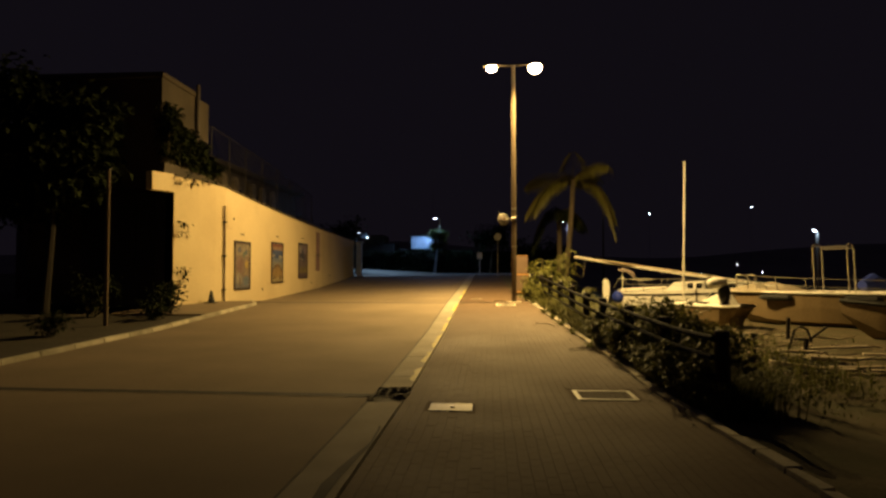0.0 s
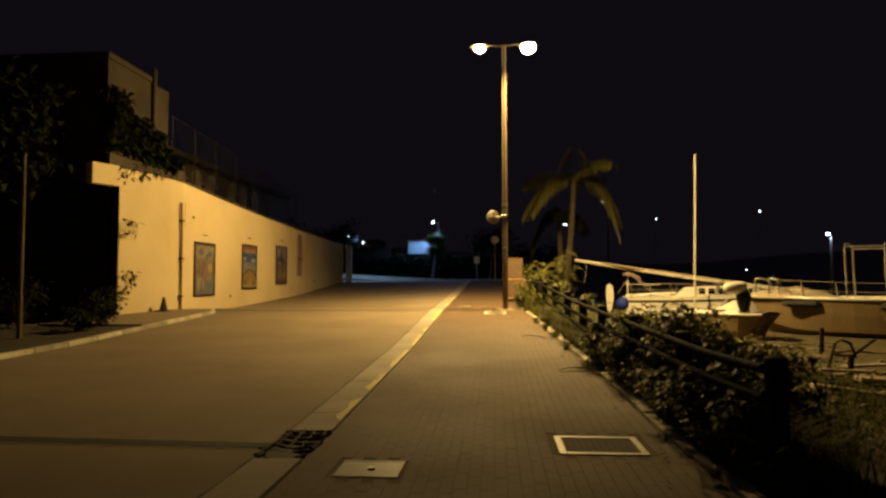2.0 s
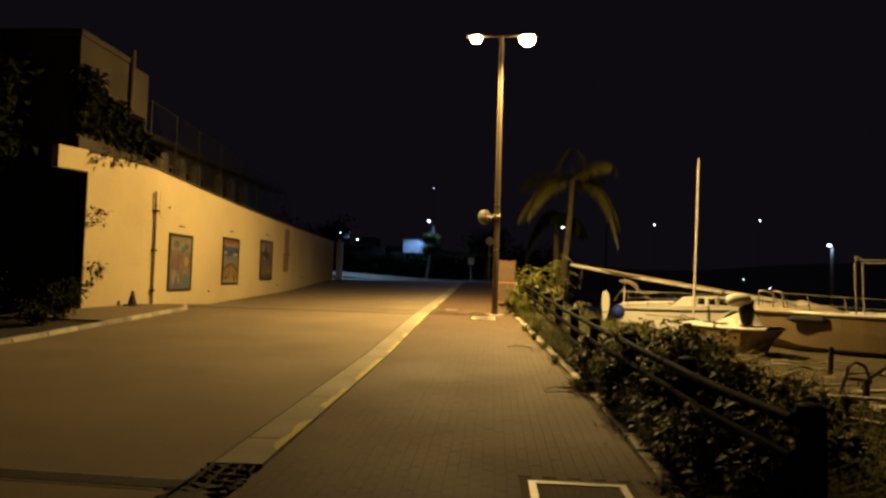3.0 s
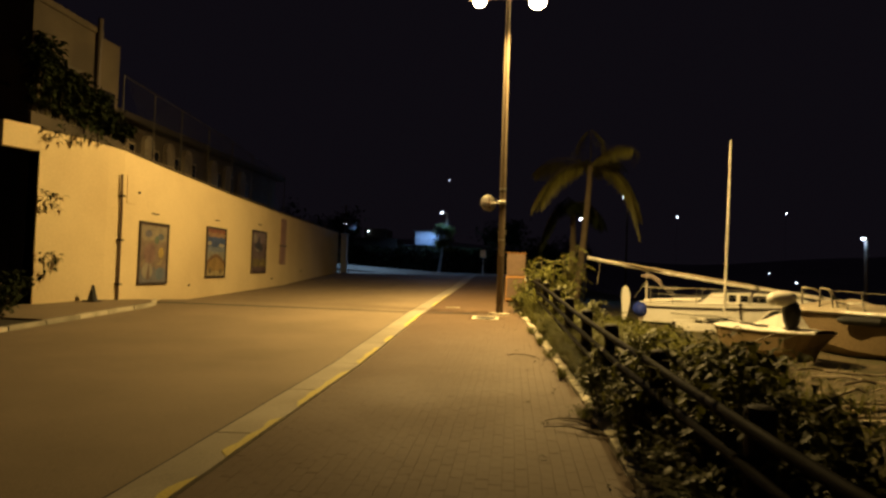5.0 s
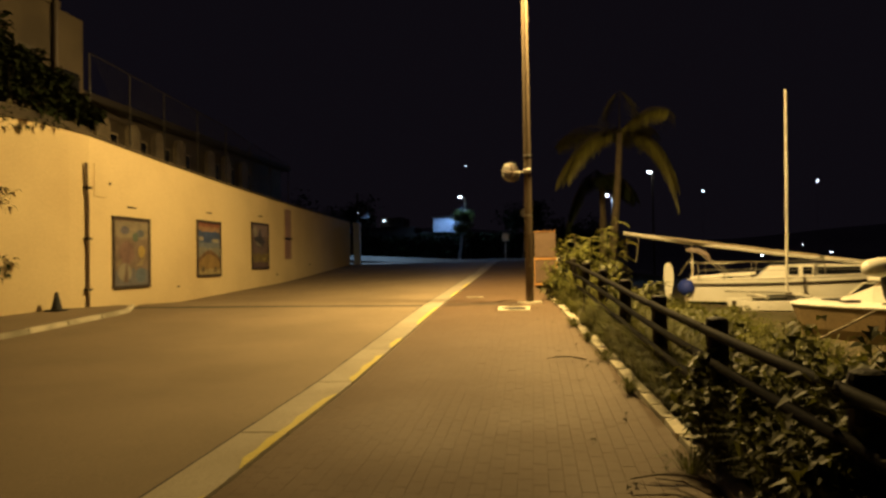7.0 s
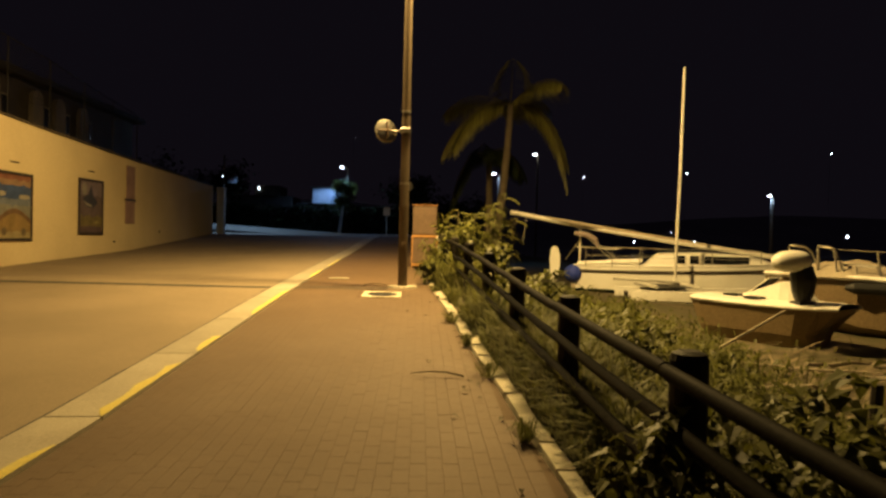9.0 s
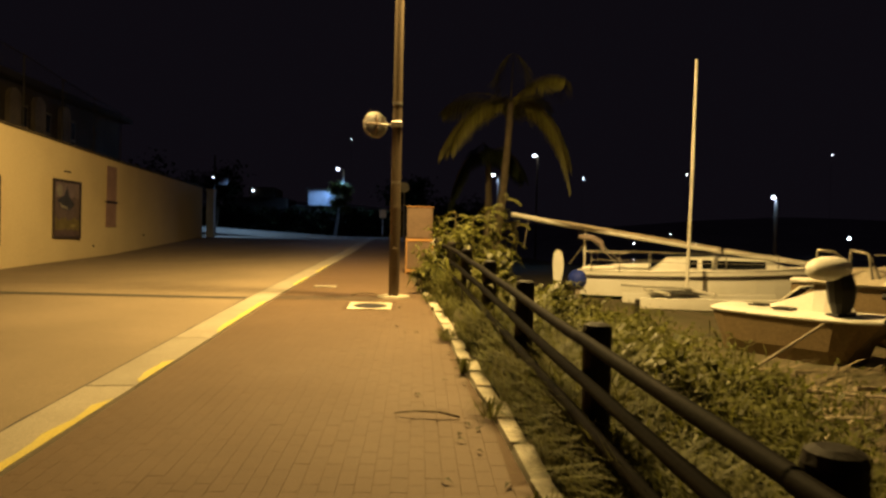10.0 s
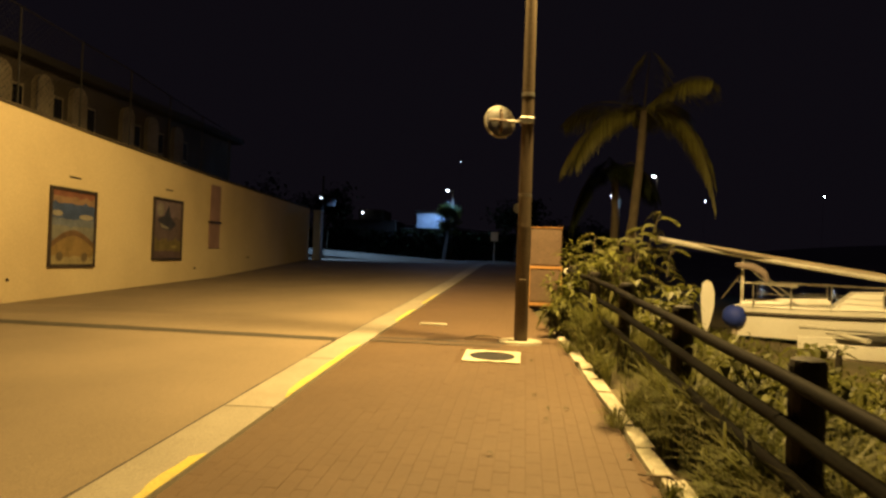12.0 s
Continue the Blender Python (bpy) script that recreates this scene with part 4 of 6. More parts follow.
for u0, u1 in ((0.455, 0.492), (0.512, 0.549), (0.572, 0.755)):
    q = []
    for u in (u0, u1):
        w = 0.62 - (u - 0.37) * 0.105 if u < 0.56 else 0.6 - (u - 0.56) * 0.526
        for z, f in ((0.93, 0.972), (1.17, 0.885)):
            q.append(on_boat(u, -w * f - 0.012, z))
    q2 = [p + Vector((0.0, 0.03, 0)) for p in q]
    part("cabin_window", Shape().add(q + q2, [(0, 2, 3, 1), (0, 1, 5, 4), (2, 6, 7, 3), (1, 3, 7, 5), (0, 4, 6, 2), (4, 5, 7, 6)]), M_WINDOW, cb, "small dark cabin window")
# cockpit coaming
for v in (-0.75, 0.75):
    put("coaming", Shape().tube([on_boat(0.02, v, 0.84), on_boat(0.16, v * 1.02, 0.9), on_boat(0.3, v * 0.95, 0.95)], 0.06, 8), M_GEL, sail)
# the lowered mast on its crutch
put("lowered_mast", Shape().tube([(4.05, 32.25, 2.4), (6.3, 32.4, 2.03), (9.0, 31.4, 1.58), (12.2, 30.3, 1.12)], 0.075, 12), M_ALU, sail)
put("furled_sail", Shape().tube([(5.2, 32.3, 2.27), (7.0, 32.12, 1.97), (9.0, 31.4, 1.63), (10.6, 30.85, 1.39)], [0.03, 0.06, 0.07, 0.04], 8), M_TIMBER, sail)
put("spreader", Shape().tube([(4.6, 32.28, 2.38), (4.45, 32.25, 1.4)], 0.012, 6), M_GALV, sail)
put("crutch", Shape().tube([(6.36, 32.45, 0.6), (6.36, 32.45, 2.0)], 0.04, 10), M_ALU, sail)
for a, b in (((6.4, 32.3, 1.85), (7.4, 31.9, 1.0)), ((6.4, 32.6, 1.85), (7.4, 32.6, 1.0)), ((6.36, 32.45, 1.6), (6.0, 32.9, 0.9))):
    put("brace", Shape().tube([a, b], 0.02, 6), M_GALV, sail)
put("bundle_cover", Shape().tube([(6.1, 32.2, 1.78), (6.5, 32.15, 1.74), (6.75, 32.1, 1.6), (6.85, 32.1, 1.4)], [0.06, 0.1, 0.09, 0.05], 10), material("mauve_canvas", (0.34, 0.27, 0.24), 0.9), sail)
for u, v in ((0.06, -0.95), (0.18, -1.05), (0.3, -1.1), (0.45, -1.08), (0.6, -0.95), (0.8, -0.6), (0.06, 0.95), (0.3, 1.1), (0.6, 0.95)):
    put("stanchion", Shape().tube([on_boat(u, v, 0.78), on_boat(u, v, 1.38)], 0.015, 6), M_GALV, sail)
for v0 in (-1, 1):
    for z in (1.36, 1.1):
        put("lifeline", Shape().tube([on_boat(0.06, 0.95 * v0, z), on_boat(0.18, 1.05 * v0, z), on_boat(0.45, 1.08 * v0, z - 0.02), on_boat(0.6, 0.95 * v0, z), on_boat(0.8, 0.6 * v0, z)], 0.008, 5), M_GALV, sail)
put("pushpit", Shape().tube([on_boat(0.2, -1.0, 1.3), on_boat(0.02, -0.9, 1.35), on_boat(-0.01, 0.0, 1.38), on_boat(0.02, 0.9, 1.35), on_boat(0.2, 1.0, 1.3)], 0.018, 8), M_GALV, sail)
s = Shape()
prof = [(-0.02, 1.36), (0.10, 1.30), (0.17, 1.05), (0.17, 0.7), (0.10, 0.3), (0.02, 0.02), (-0.08, 0.02), (-0.12, 0.5), (-0.15, 0.9), (-0.12, 1.25)]
n = len(prof)
pts = [(5.66 + a, 32.98 - a * 0.3 + 0.02, z) for a, z in prof] + [(5.66 + a, 33.04 - a * 0.3 + 0.02, z) for a, z in prof]
put("rudder", s.add(pts, [tuple(range(n)), tuple(range(2 * n - 1, n - 1, -1))] + [(k, n + k, n + (k + 1) % n, (k + 1) % n) for k in range(n)]), M_GEL, sail, "white lifted rudder blade")
ob = thing("outboard_motor", (6.05, 31.9, -0.05), "outboard motor under a round blue canvas cover", "outboard motor")
pts, fs = [], []
for i in range(9):
    a = math.pi * i / 8
    for k in range(14):
        b = 2 * math.pi * k / 14
        r = 0.30 * math.sin(a) * (1 + 0.05 * math.sin(3 * b))
        pts.append((6.05 + r * math.cos(b), 31.9 + r * math.sin(b), 0.52 + 0.29 * math.cos(a)))
for i in range(8):
    for k in range(14):
        fs.append((i * 14 + k, i * 14 + (k + 1) % 14, i * 14 + 14 + (k + 1) % 14, i * 14 + 14 + k))
put("cover", Shape().add(pts, fs), M_BLUE, ob, "round blue canvas cover", True)
put("leg", Shape().tube([(6.05, 31.9, 0.3), (6.05, 31.9, -0.15)], [0.09, 0.06], 10), M_TIMBER, ob)

# beach catamaran with the standing mast
cat = thing("beach_catamaran", (8.6, 29.5, -0.1), "small white beach catamaran with a tall bare mast", "boat")
for off in (-0.75, 0.75):
    rows, _, _ = hull((6.9, 29.6 + off), (10.6, 28.5 + off), 0.36, -0.12, 0.24, 0.34, 0.5)
    put("float_hull", skin(rows), M_GEL, cat)
    put("float_deck", deck(rows), M_GEL, cat)
put("cross_beam", Shape().tube([(7.5, 28.55, 0.36), (7.5, 30.3, 0.36)], 0.05, 8), M_ALU, cat)
put("cross_beam", Shape().tube([(8.55, 28.25, 0.38), (8.55, 30.0, 0.38)], 0.05, 8), M_ALU, cat)
put("trampoline", Shape().box(7.5, 28.6, 0.35, 8.55, 30.0, 0.365), M_BLACK, cat)
put("mast", Shape().tube([(8.38, 29.6, 0.2), (8.49, 29.7, 3.6), (8.62, 29.95, 6.58)], [0.044, 0.042, 0.036], 12), M_ALU, cat)
put("boom", Shape().tube([(6.6, 29.5, 0.52), (8.5, 29.55, 0.45)], 0.04, 8), M_ALU, cat)

# skiff with a tilted outboard
sk = thing("skiff", (7.4, 22.4, -0.36), "small square-ended skiff with taupe sides and a white deck", "boat")


def on_skiff(u, v, z):
    """u along the near gunwale in metres, v across the boat."""
    return Vector((6.12 + 0.528 * u + 0.827 * v, 23.25 - 0.777 * u + 0.562 * v, z))


# outline: gunwale and bilge at stations from stern to raked bow
rows = []
for u0, u1, v0, v1 in ((0.0, 0.16, 0.14, 1.22), (0.25, 0.32, 0.03, 1.36), (0.8, 0.8, 0.0, 1.42), (1.5, 1.45, 0.0, 1.42), (2.1, 2.0, 0.02, 1.38), (2.45, 2.2, 0.1, 1.25), (2.68, 2.3, 0.26, 1.05)):
    zs, c = 0.55 - 0.02 * math.sin(u0 * 1.2), (v0 + v1) / 2
    zk = -0.36 + (0.5 if u0 > 2.6 else 0.2 if u0 > 2.4 else 0.0)
    rows.append([on_skiff(u0, v0, zs), on_skiff(u1, v0 + 0.07, 0.12 + zk * 0.1), on_skiff(u1, v0 + 0.22, zk + 0.08), on_skiff(u1, c, zk), on_skiff(u1, v1 - 0.22, zk + 0.08), on_skiff(u1, v1 - 0.07, 0.12 + zk * 0.1), on_skiff(u0, v1, zs)])
hs = skin(rows)
n = len(hs.v)
hs.f.append(tuple(range(n - 7, n)))
put("hull", hs, M_HULL, sk)
dk = Shape()
for r in rows:
    a, b = r[0], r[6]
    dk.v += [tuple(a.lerp(b, f) + Vector((0, 0, h))) for f, h in ((0.0, 0.012), (0.03, 0.05), (0.2, 0.075), (0.5, 0.09), (0.8, 0.075), (0.97, 0.05), (1.0, 0.012))]
dk.f += [(i * 7 + k, i * 7 + k + 1, i * 7 + k + 8, i * 7 + k + 7) for i in range(len(rows) - 1) for k in range(6)]
put("deck", dk, M_GEL, sk, "white moulded deck")
for k in (0, 6):
    put("gunwale", Shape().tube([r[k] + Vector((0, 0, 0.012)) for r in rows], 0.032, 8), M_GEL, sk)
put("transom_rail", Shape().tube([rows[0][0], rows[0][6]], 0.03, 8), M_GEL, sk)
s = Shape()
secs = []
for u, z, w in ((0.75, 0.66, 0.20), (1.2, 0.80, 0.34), (1.55, 0.93, 0.38), (1.72, 0.90, 0.36), (1.95, 0.62, 0.34)):
    secs.append([on_skiff(u, 0.85 - w, 0.58), on_skiff(u, 0.85 - w * 0.8, z), on_skiff(u, 0.85 + w * 0.8, z), on_skiff(u, 0.85 + w, 0.58)])
pts = [p for r in secs for p in r]
put("console", s.add(pts, [(i * 4 + k, i * 4 + k + 1, i * 4 + 5 + k, i * 4 + 4 + k) for i in range(4) for k in range(3)] + [(0, 1, 2, 3), (16, 17, 18, 19)]), M_GEL, sk, "white wedge-shaped console")
for u0, v0 in ((0.45, 0.5), (1.0, 0.25)):
    put("hatch", Shape().add([on_skiff(u0 + a_, v0 + b_, 0.645 + c_) for c_ in (-0.02, 0.004) for a_, b_ in ((0, 0), (0.3, 0), (0.3, 0.3), (0, 0.3))], [(4, 5, 6, 7), (0, 1, 5, 4), (1, 2, 6, 5), (2, 3, 7, 6), (3, 0, 4, 7)]), M_BLACK, sk, "small dark hatch")
ws = [on_skiff(0.95, 0.62, 0.72), on_skiff(0.95, 1.1, 0.72), on_skiff(1.28, 1.08, 0.98), on_skiff(1.28, 0.64, 0.98)]
put("windscreen_frame", Shape().tube(ws + ws[:1], 0.014, 6), M_GEL, sk, "white windscreen frame")
put("windscreen", Shape().add([q + Vector((0, 0, dz)) for dz in (-0.006, 0.006) for q in ws], [(3, 2, 1, 0), (4, 5, 6, 7)] + [(k, (k + 1) % 4, 4 + (k + 1) % 4, 4 + k) for k in range(4)]), M_WINDOW, sk, "small dark windscreen")
put("cleat", Shape().tube([on_skiff(2.2, 0.25, 0.56), on_skiff(2.2, 0.25, 0.66), on_skiff(2.32, 0.25, 0.67)], 0.018, 6), M_GALV, sk)
ob = thing("outboard_motor", (7.2, 21.75, 0.5), "tilted outboard motor with white cowling and black leg", "outboard motor")
pts, fs = [], []
for i in range(9):
    a = math.pi * i / 8
    for k in range(14):
        b = 2 * math.pi * k / 14
        x = 0.32 * math.cos(a)
        r = 0.185 * math.sin(a) ** 0.7
        pts.append((7.22 + x, 21.75 + r * 0.9 * math.cos(b), 1.30 + r * math.sin(b) + 0.05 * x))
for i in range(8):
    for k in range(14):
        fs.append((i * 14 + k, i * 14 + (k + 1) % 14, i * 14 + 14 + (k + 1) % 14, i * 14 + 14 + k))
put("cowling", Shape().add(pts, fs), M_GEL, ob, "rounded white cowling", True)
put("leg", Shape().tube([(7.42, 21.8, 1.2), (7.46, 21.8, 1.0), (7.46, 21.8, 0.8), (7.46, 21.8, 0.5)], [0.17, 0.2, 0.17, 0.07], 12), M_BLACK, ob, "black motor leg")
put("clamp_bracket", Shape().box(7.32, 21.65, 0.46, 7.6, 21.95, 0.64, 0.02), M_BLACK, ob)

# cabin cruiser with the taupe hull
cr = thing("motor_cruiser", (10.5, 23, -0.35), "motor boat with taupe hull, white deck and steel rails", "boat")
A, B = (14.8, 20.6), (8.4, 24.75)
rows, _, _ = hull(A, B, 2.5, -0.4, 0.95, 0.97, 0.9, 0.88)
put("hull", skin(rows), M_HULL, cr)
put("deck", deck(rows), M_GEL, cr)
for k in (0, 6):
    put("gunwale", Shape().tube(rubrail(rows, k), 0.05, 8), M_GEL, cr, "white gunwale")
for u, v, z in ((0.62, 1.1, 1.45), (0.74, 0.86, 1.5), (0.83, 0.62, 1.52)):
    put("stanchion", Shape().tube([on_boat(u, v, 0.93, A, B), on_boat(u + 0.01, v, z, A, B)], 0.022, 6), M_GALV, cr)
for dz in (0.0, -0.26):
    put("wire", Shape().tube([on_boat(0.2, 1.15, 1.36 + dz, A, B), on_boat(0.62, 1.1, 1.44 + dz, A, B), on_boat(0.83, 0.62, 1.5 + dz, A, B)], 0.010, 5), M_GALV, cr)
# split pulpit: a bent rail along either side of the bow
for u0, v0, u1, v1 in ((0.945, -0.30, 0.865, -0.52), (0.875, 0.40, 0.81, 0.62)):
    a, b = on_boat(u0, v0, 1.56, A, B), on_boat(u1, v1, 0.93, A, B)
    put("pulpit_rail", Shape().tube([on_boat(u0, v0, 0.95, A, B), a + Vector((0, 0, -0.05)), a, a.lerp(b, 0.45) + Vector((0, 0, 0.25)), a.lerp(b, 0.66) + Vector((0, 0, 0.28)), a.lerp(b, 0.82) + Vector((0, 0, 0.12)), b], 0.027, 8), M_GALV, cr, "bright bent pulpit rail", True)
put("pulpit_rail", Shape().tube([on_boat(0.79, 0.72, 0.95, A, B), on_boat(0.79, 0.72, 1.2, A, B), on_boat(0.75, 0.8, 1.2, A, B), on_boat(0.735, 0.84, 0.95, A, B)], 0.022, 8), M_GALV, cr)
# awning frame, bare but for a rolled blue canvas
for u in (0.47, 0.595):
    q = [on_boat(u, 1.0, 0.95, A, B), on_boat(u + 0.005, 0.98, 2.4, A, B), on_boat(u + 0.005, 0.8, 2.53, A, B), on_boat(u + 0.005, 0, 2.57, A, B), on_boat(u + 0.005, -0.8, 2.53, A, B), on_boat(u + 0.005, -0.98, 2.4, A, B), on_boat(u, -1.0, 0.95, A, B)]
    put("awning_hoop", Shape().tube(q, 0.028, 8), M_GALV, cr)
for v in (-0.95, 0.95):
    put("awning_bar", Shape().tube([on_boat(0.475, v, 2.45, A, B), on_boat(0.6, v, 2.45, A, B)], 0.02, 6), M_GALV, cr)
put("rolled_canvas", Shape().tube([on_boat(0.36, -0.7, 1.25, A, B), on_boat(0.40, -0.1, 1.34, A, B), on_boat(0.43, 0.6, 1.22, A, B)], [0.16, 0.26, 0.15], 10), M_BLUE, cr, "rolled dark blue canvas")
tarp = Shape()
for i in range(25):
    u = 0.64 + 0.325 * i / 24
    w = 1.02 * (1 - max(0.0, (u - 0.62) / 0.40) ** 2.0) + 0.06
    for k in range(13):
        v = -1 + k / 6
        ridge = 0.30 * math.sin(math.pi * i / 24) ** 0.7 * (1 - abs(v)) ** 0.8
        z = 0.985 + ridge + 0.07 * noise.noise((u * 16, v * 2.2, 3)) * (1 - v * v) + 0.03 * noise.noise((u * 45, v * 6, 9)) * (1 - v * v)
        tarp.v.append(tuple(on_boat(u, v * w, max(z, 0.99) if abs(v) < 1 else 0.97, A, B)))
tarp.f += [(i * 13 + k, i * 13 + k + 1, i * 13 + k + 14, i * 13 + k + 13) for i in range(24) for k in range(12)]
put("tarpaulin", tarp, M_TIMBER, cr, "crumpled buff tarpaulin over the foredeck")
for u in (0.42, 0.745):
    w = 1.32 if u < 0.6 else 0.98
    put("fender", Shape().tube([on_boat(u - 0.07, w + 0.05, 0.80, A, B), on_boat(u - 0.05, w + 0.05, 0.80, A, B), on_boat(u + 0.05, w - 0.04, 0.80, A, B), on_boat(u + 0.07, w - 0.04, 0.80, A, B)], [0.04, 0.11, 0.11, 0.04], 12), M_BLACK, cr, "black rubber fender")

# second hull, moored closer to the pile of timber
tb = thing("work_skiff", (11.2, 18.0, -0.4), "old work skiff with brown sides and black gunwale", "boat")
A, B = (15.0, 16.8), (9.6, 19.0)
rows, _, _ = hull(A, B, 1.8, -0.45, 0.55, 0.85, 0.9, 0.85)
put("hull", skin(rows), M_HULL, tb)
put("deck", deck(rows[7:]), M_TIMBER, tb)
put("floor", deck(rows[:8], 0.6, 0.85), M_TIMBER, tb)
for k in (0, 6):
    put("gunwale", Shape().tube(rubrail(rows, k), 0.07, 8), M_BLACK, tb, "thick black gunwale")

# timber and scrap by the fence
random.seed(31)


def plank(a, b, w, h, label):
    a, b = Vector(a), Vector(b)
    t = thing("timber_plank", (a.x, a.y, a.z), label, "plank", "planks in the yard")
    d = b - a
    m = Matrix.Translation(a) @ d.to_track_quat("X", "Z").to_matrix().to_4x4()
    put("board", Shape().box(0, -w / 2, -h / 2, d.length, w / 2, h / 2, 0.008, m), M_TIMBER, t)


PALE = "pale weathered plank on a low timber pile"
for a, b, w, h in (((6.05, 14.6, -0.04), (6.95, 14.7, -0.07), 0.16, 0.05), ((5.42, 13.4, -0.12), (6.5, 13.2, -0.25), 0.2, 0.07), ((6.42, 14.05, -0.10), (7.3, 13.95, -0.13), 0.34, 0.07),
                   ((5.15, 13.25, -0.31), (5.7, 13.3, -0.28), 0.2, 0.06), ((5.5, 12.95, -0.27), (6.12, 12.8, -0.34), 0.22, 0.06), ((6.44, 13.45, -0.24), (6.9, 13.35, -0.29), 0.16, 0.06)):
    plank(a, b, w, h, PALE)
for i in range(14):
    x, y = random.uniform(4.9, 8.4), random.uniform(12.4, 16.6)
    L, a, z = random.uniform(0.7, 1.7), random.uniform(-0.4, 0.2), ground_level(x, y) + 0.03 + 0.05 * (i % 3)
    plank((x, y, z), (x + L * math.cos(a), y + L * math.sin(a), z + random.uniform(-0.01, 0.03)), random.uniform(0.08, 0.2), 0.045, "grey weathered plank lying in the yard")
for x, y, dx, dy in ((5.6, 13.0, 0.9, 0.5), (6.5, 13.7, 0.8, 0.7), (6.1, 14.4, 0.8, 0.4)):
    z = ground_level(x, y)
    t = thing("pallet", (x, y, z), "dark broken pallet under the planks", "pallet", "pallets under the planks")
    for k in range(3):
        put("runner", Shape().box(x - 0.1, y - 0.15 + k * dy / 2, z - 0.02, x + dx, y - 0.08 + k * dy / 2, z + 0.1), M_LOG, t)
    for k in range(4):
        put("slat", Shape().box(x - 0.1 + k * dx / 4, y - 0.18, z + 0.1, x + 0.02 + k * dx / 4, y + dy, z + 0.125), M_LOG, t)
t = thing("scrap_frame", (7.6, 16.5, -0.35), "bent dark steel frame among the timber", "scrap metal")
for a in ([(6.75, 15.8, -0.36), (6.95, 15.8, 0.3), (7.1, 15.85, 0.38), (7.28, 15.9, 0.3), (7.4, 15.95, 0.02)], [(7.2, 16.1, -0.36), (7.35, 16.0, 0.05), (7.62, 15.9, 0.3), (7.72, 15.9, 0.38)], [(6.95, 15.8, 0.1), (7.35, 16.0, 0.05)]):
    put("bar", Shape().tube(a, 0.03, 6), M_IRON, t)
for p, q in (((5.08, 12.2, -0.35), (5.8, 12.05, -0.38)), ((3.42, 11.5, -0.30), (3.8, 11.3, -0.36)), ((5.2, 18.6, -0.3), (7.9, 18.2, -0.2)), ((5.0, 17.6, -0.3), (8.0, 17.2, -0.2))):
    t = thing("loose_spar", p, "loose pale spar lying in the yard", "spar", "spars in the yard")
    put("spar", Shape().tube([p, q], 0.035, 8), M_TIMBER, t)

# more drift and clutter on the mud
random.seed(41)
for i in range(18):
    x, y = random.uniform(4.6, 9.0), random.uniform(15.0, 20.5)
    a, L = random.uniform(-0.5, 0.7), random.uniform(0.8, 2.4)
    z = ground_level(x, y) + 0.06
    t = thing("drift_branch", (x, y, z), "bleached crooked branch on the mud", "branch", "branches on the mud")
    d = Vector((math.cos(a), math.sin(a), 0))
    pts = [Vector((x, y, z)) + d * L * (k / 4 - 0.5) + Vector((random.uniform(-.06, .06), random.uniform(-.06, .06), random.uniform(-0.04, 0.10))) for k in range(5)]
    put("branch", Shape().tube(pts, [0.035, 0.032, 0.026, 0.018, 0.008], 6), M_TIMBER, t)
for x, y, h in ((5.3, 17.0, 0.55), (8.0, 18.6, 0.6), (6.9, 15.2, 0.45), (5.9, 26.2, 0.5)):
    z = ground_level(x, y)
    t = thing("mooring_stake", (x, y, z), "short dark mooring stake in the mud", "stake", "stakes in the mud")
    put("stake", Shape().tube([(x, y, z - 0.2), (x + 0.03, y, z + h)], [0.06, 0.05], 8), M_LOG, t)
t = thing("mooring_line", (7.4, 20.8, 0.1), "slack pale mooring line from the skiff's bow", "rope")
put("rope", Shape().tube([(6.93, 21.35, 0.54), (6.2, 20.9, 0.30), (5.3, 20.3, 0.04), (4.95, 19.9, -0.28)], 0.02, 6), M_ROPE, t)

# ---- far things ----
def far_lamp(x, y, z, name, label, post=0.06, r=0.12, lit=True):
    zb = ground_level(x, y) if y < 100 else 0
    t = thing(name, (x, y, zb), label, "street lamp")
    put("post", Shape().tube([(x, y, zb - 0.3), (x, y, z)], [post * 1.4, post], 8), M_POLE, t)
    put("arm", Shape().tube([(x, y, z), (x - 0.4, y - 0.3, z + 0.12)], 0.04, 6), M_GALV, t)
    put("lens", Shape().tube([(x - 0.45, y - 0.35, z - 0.02), (x - 0.45, y - 0.35, z + 0.1)], [r, r * 0.8], 12), M_COOLLENS, t, "cool white lit lens")
    return t


far_lamp(-5.3, 70.2, 7.4, "far_street_lamp", "distant street lamp with a cool white light")
far_lamp(35.9, 75.5, 6.3, "quay_lamp", "quay lamp with white post and cool light", 0.16, 0.2)
far_lamp(7.1, 61.2, 6.35, "quay_lamp", "slim quay lamp with cool white light", 0.1, 0.13)
far_lamp(16.5, 98, 12.6, "hillside_lamp", "tall far lamp with cool white light", 0.1, 0.3)
hx = [-200 + 12 * i for i in range(50)]
hy = [152 + 15 * i for i in range(12)]
hillside = tagged(part("hill_backdrop", Shape().grid(hx, hy, lambda x, y: -1.2 + 30 * max(0, min(1, (y - 153) / 90 * 0.35)) * (0.7 + 0.5 * noise.noise((x * 0.012, y * 0.012, 2)))), M_HILL, smooth=True), "wooded hillside across the harbour, paled with painted haze", "hill", kind="structure")
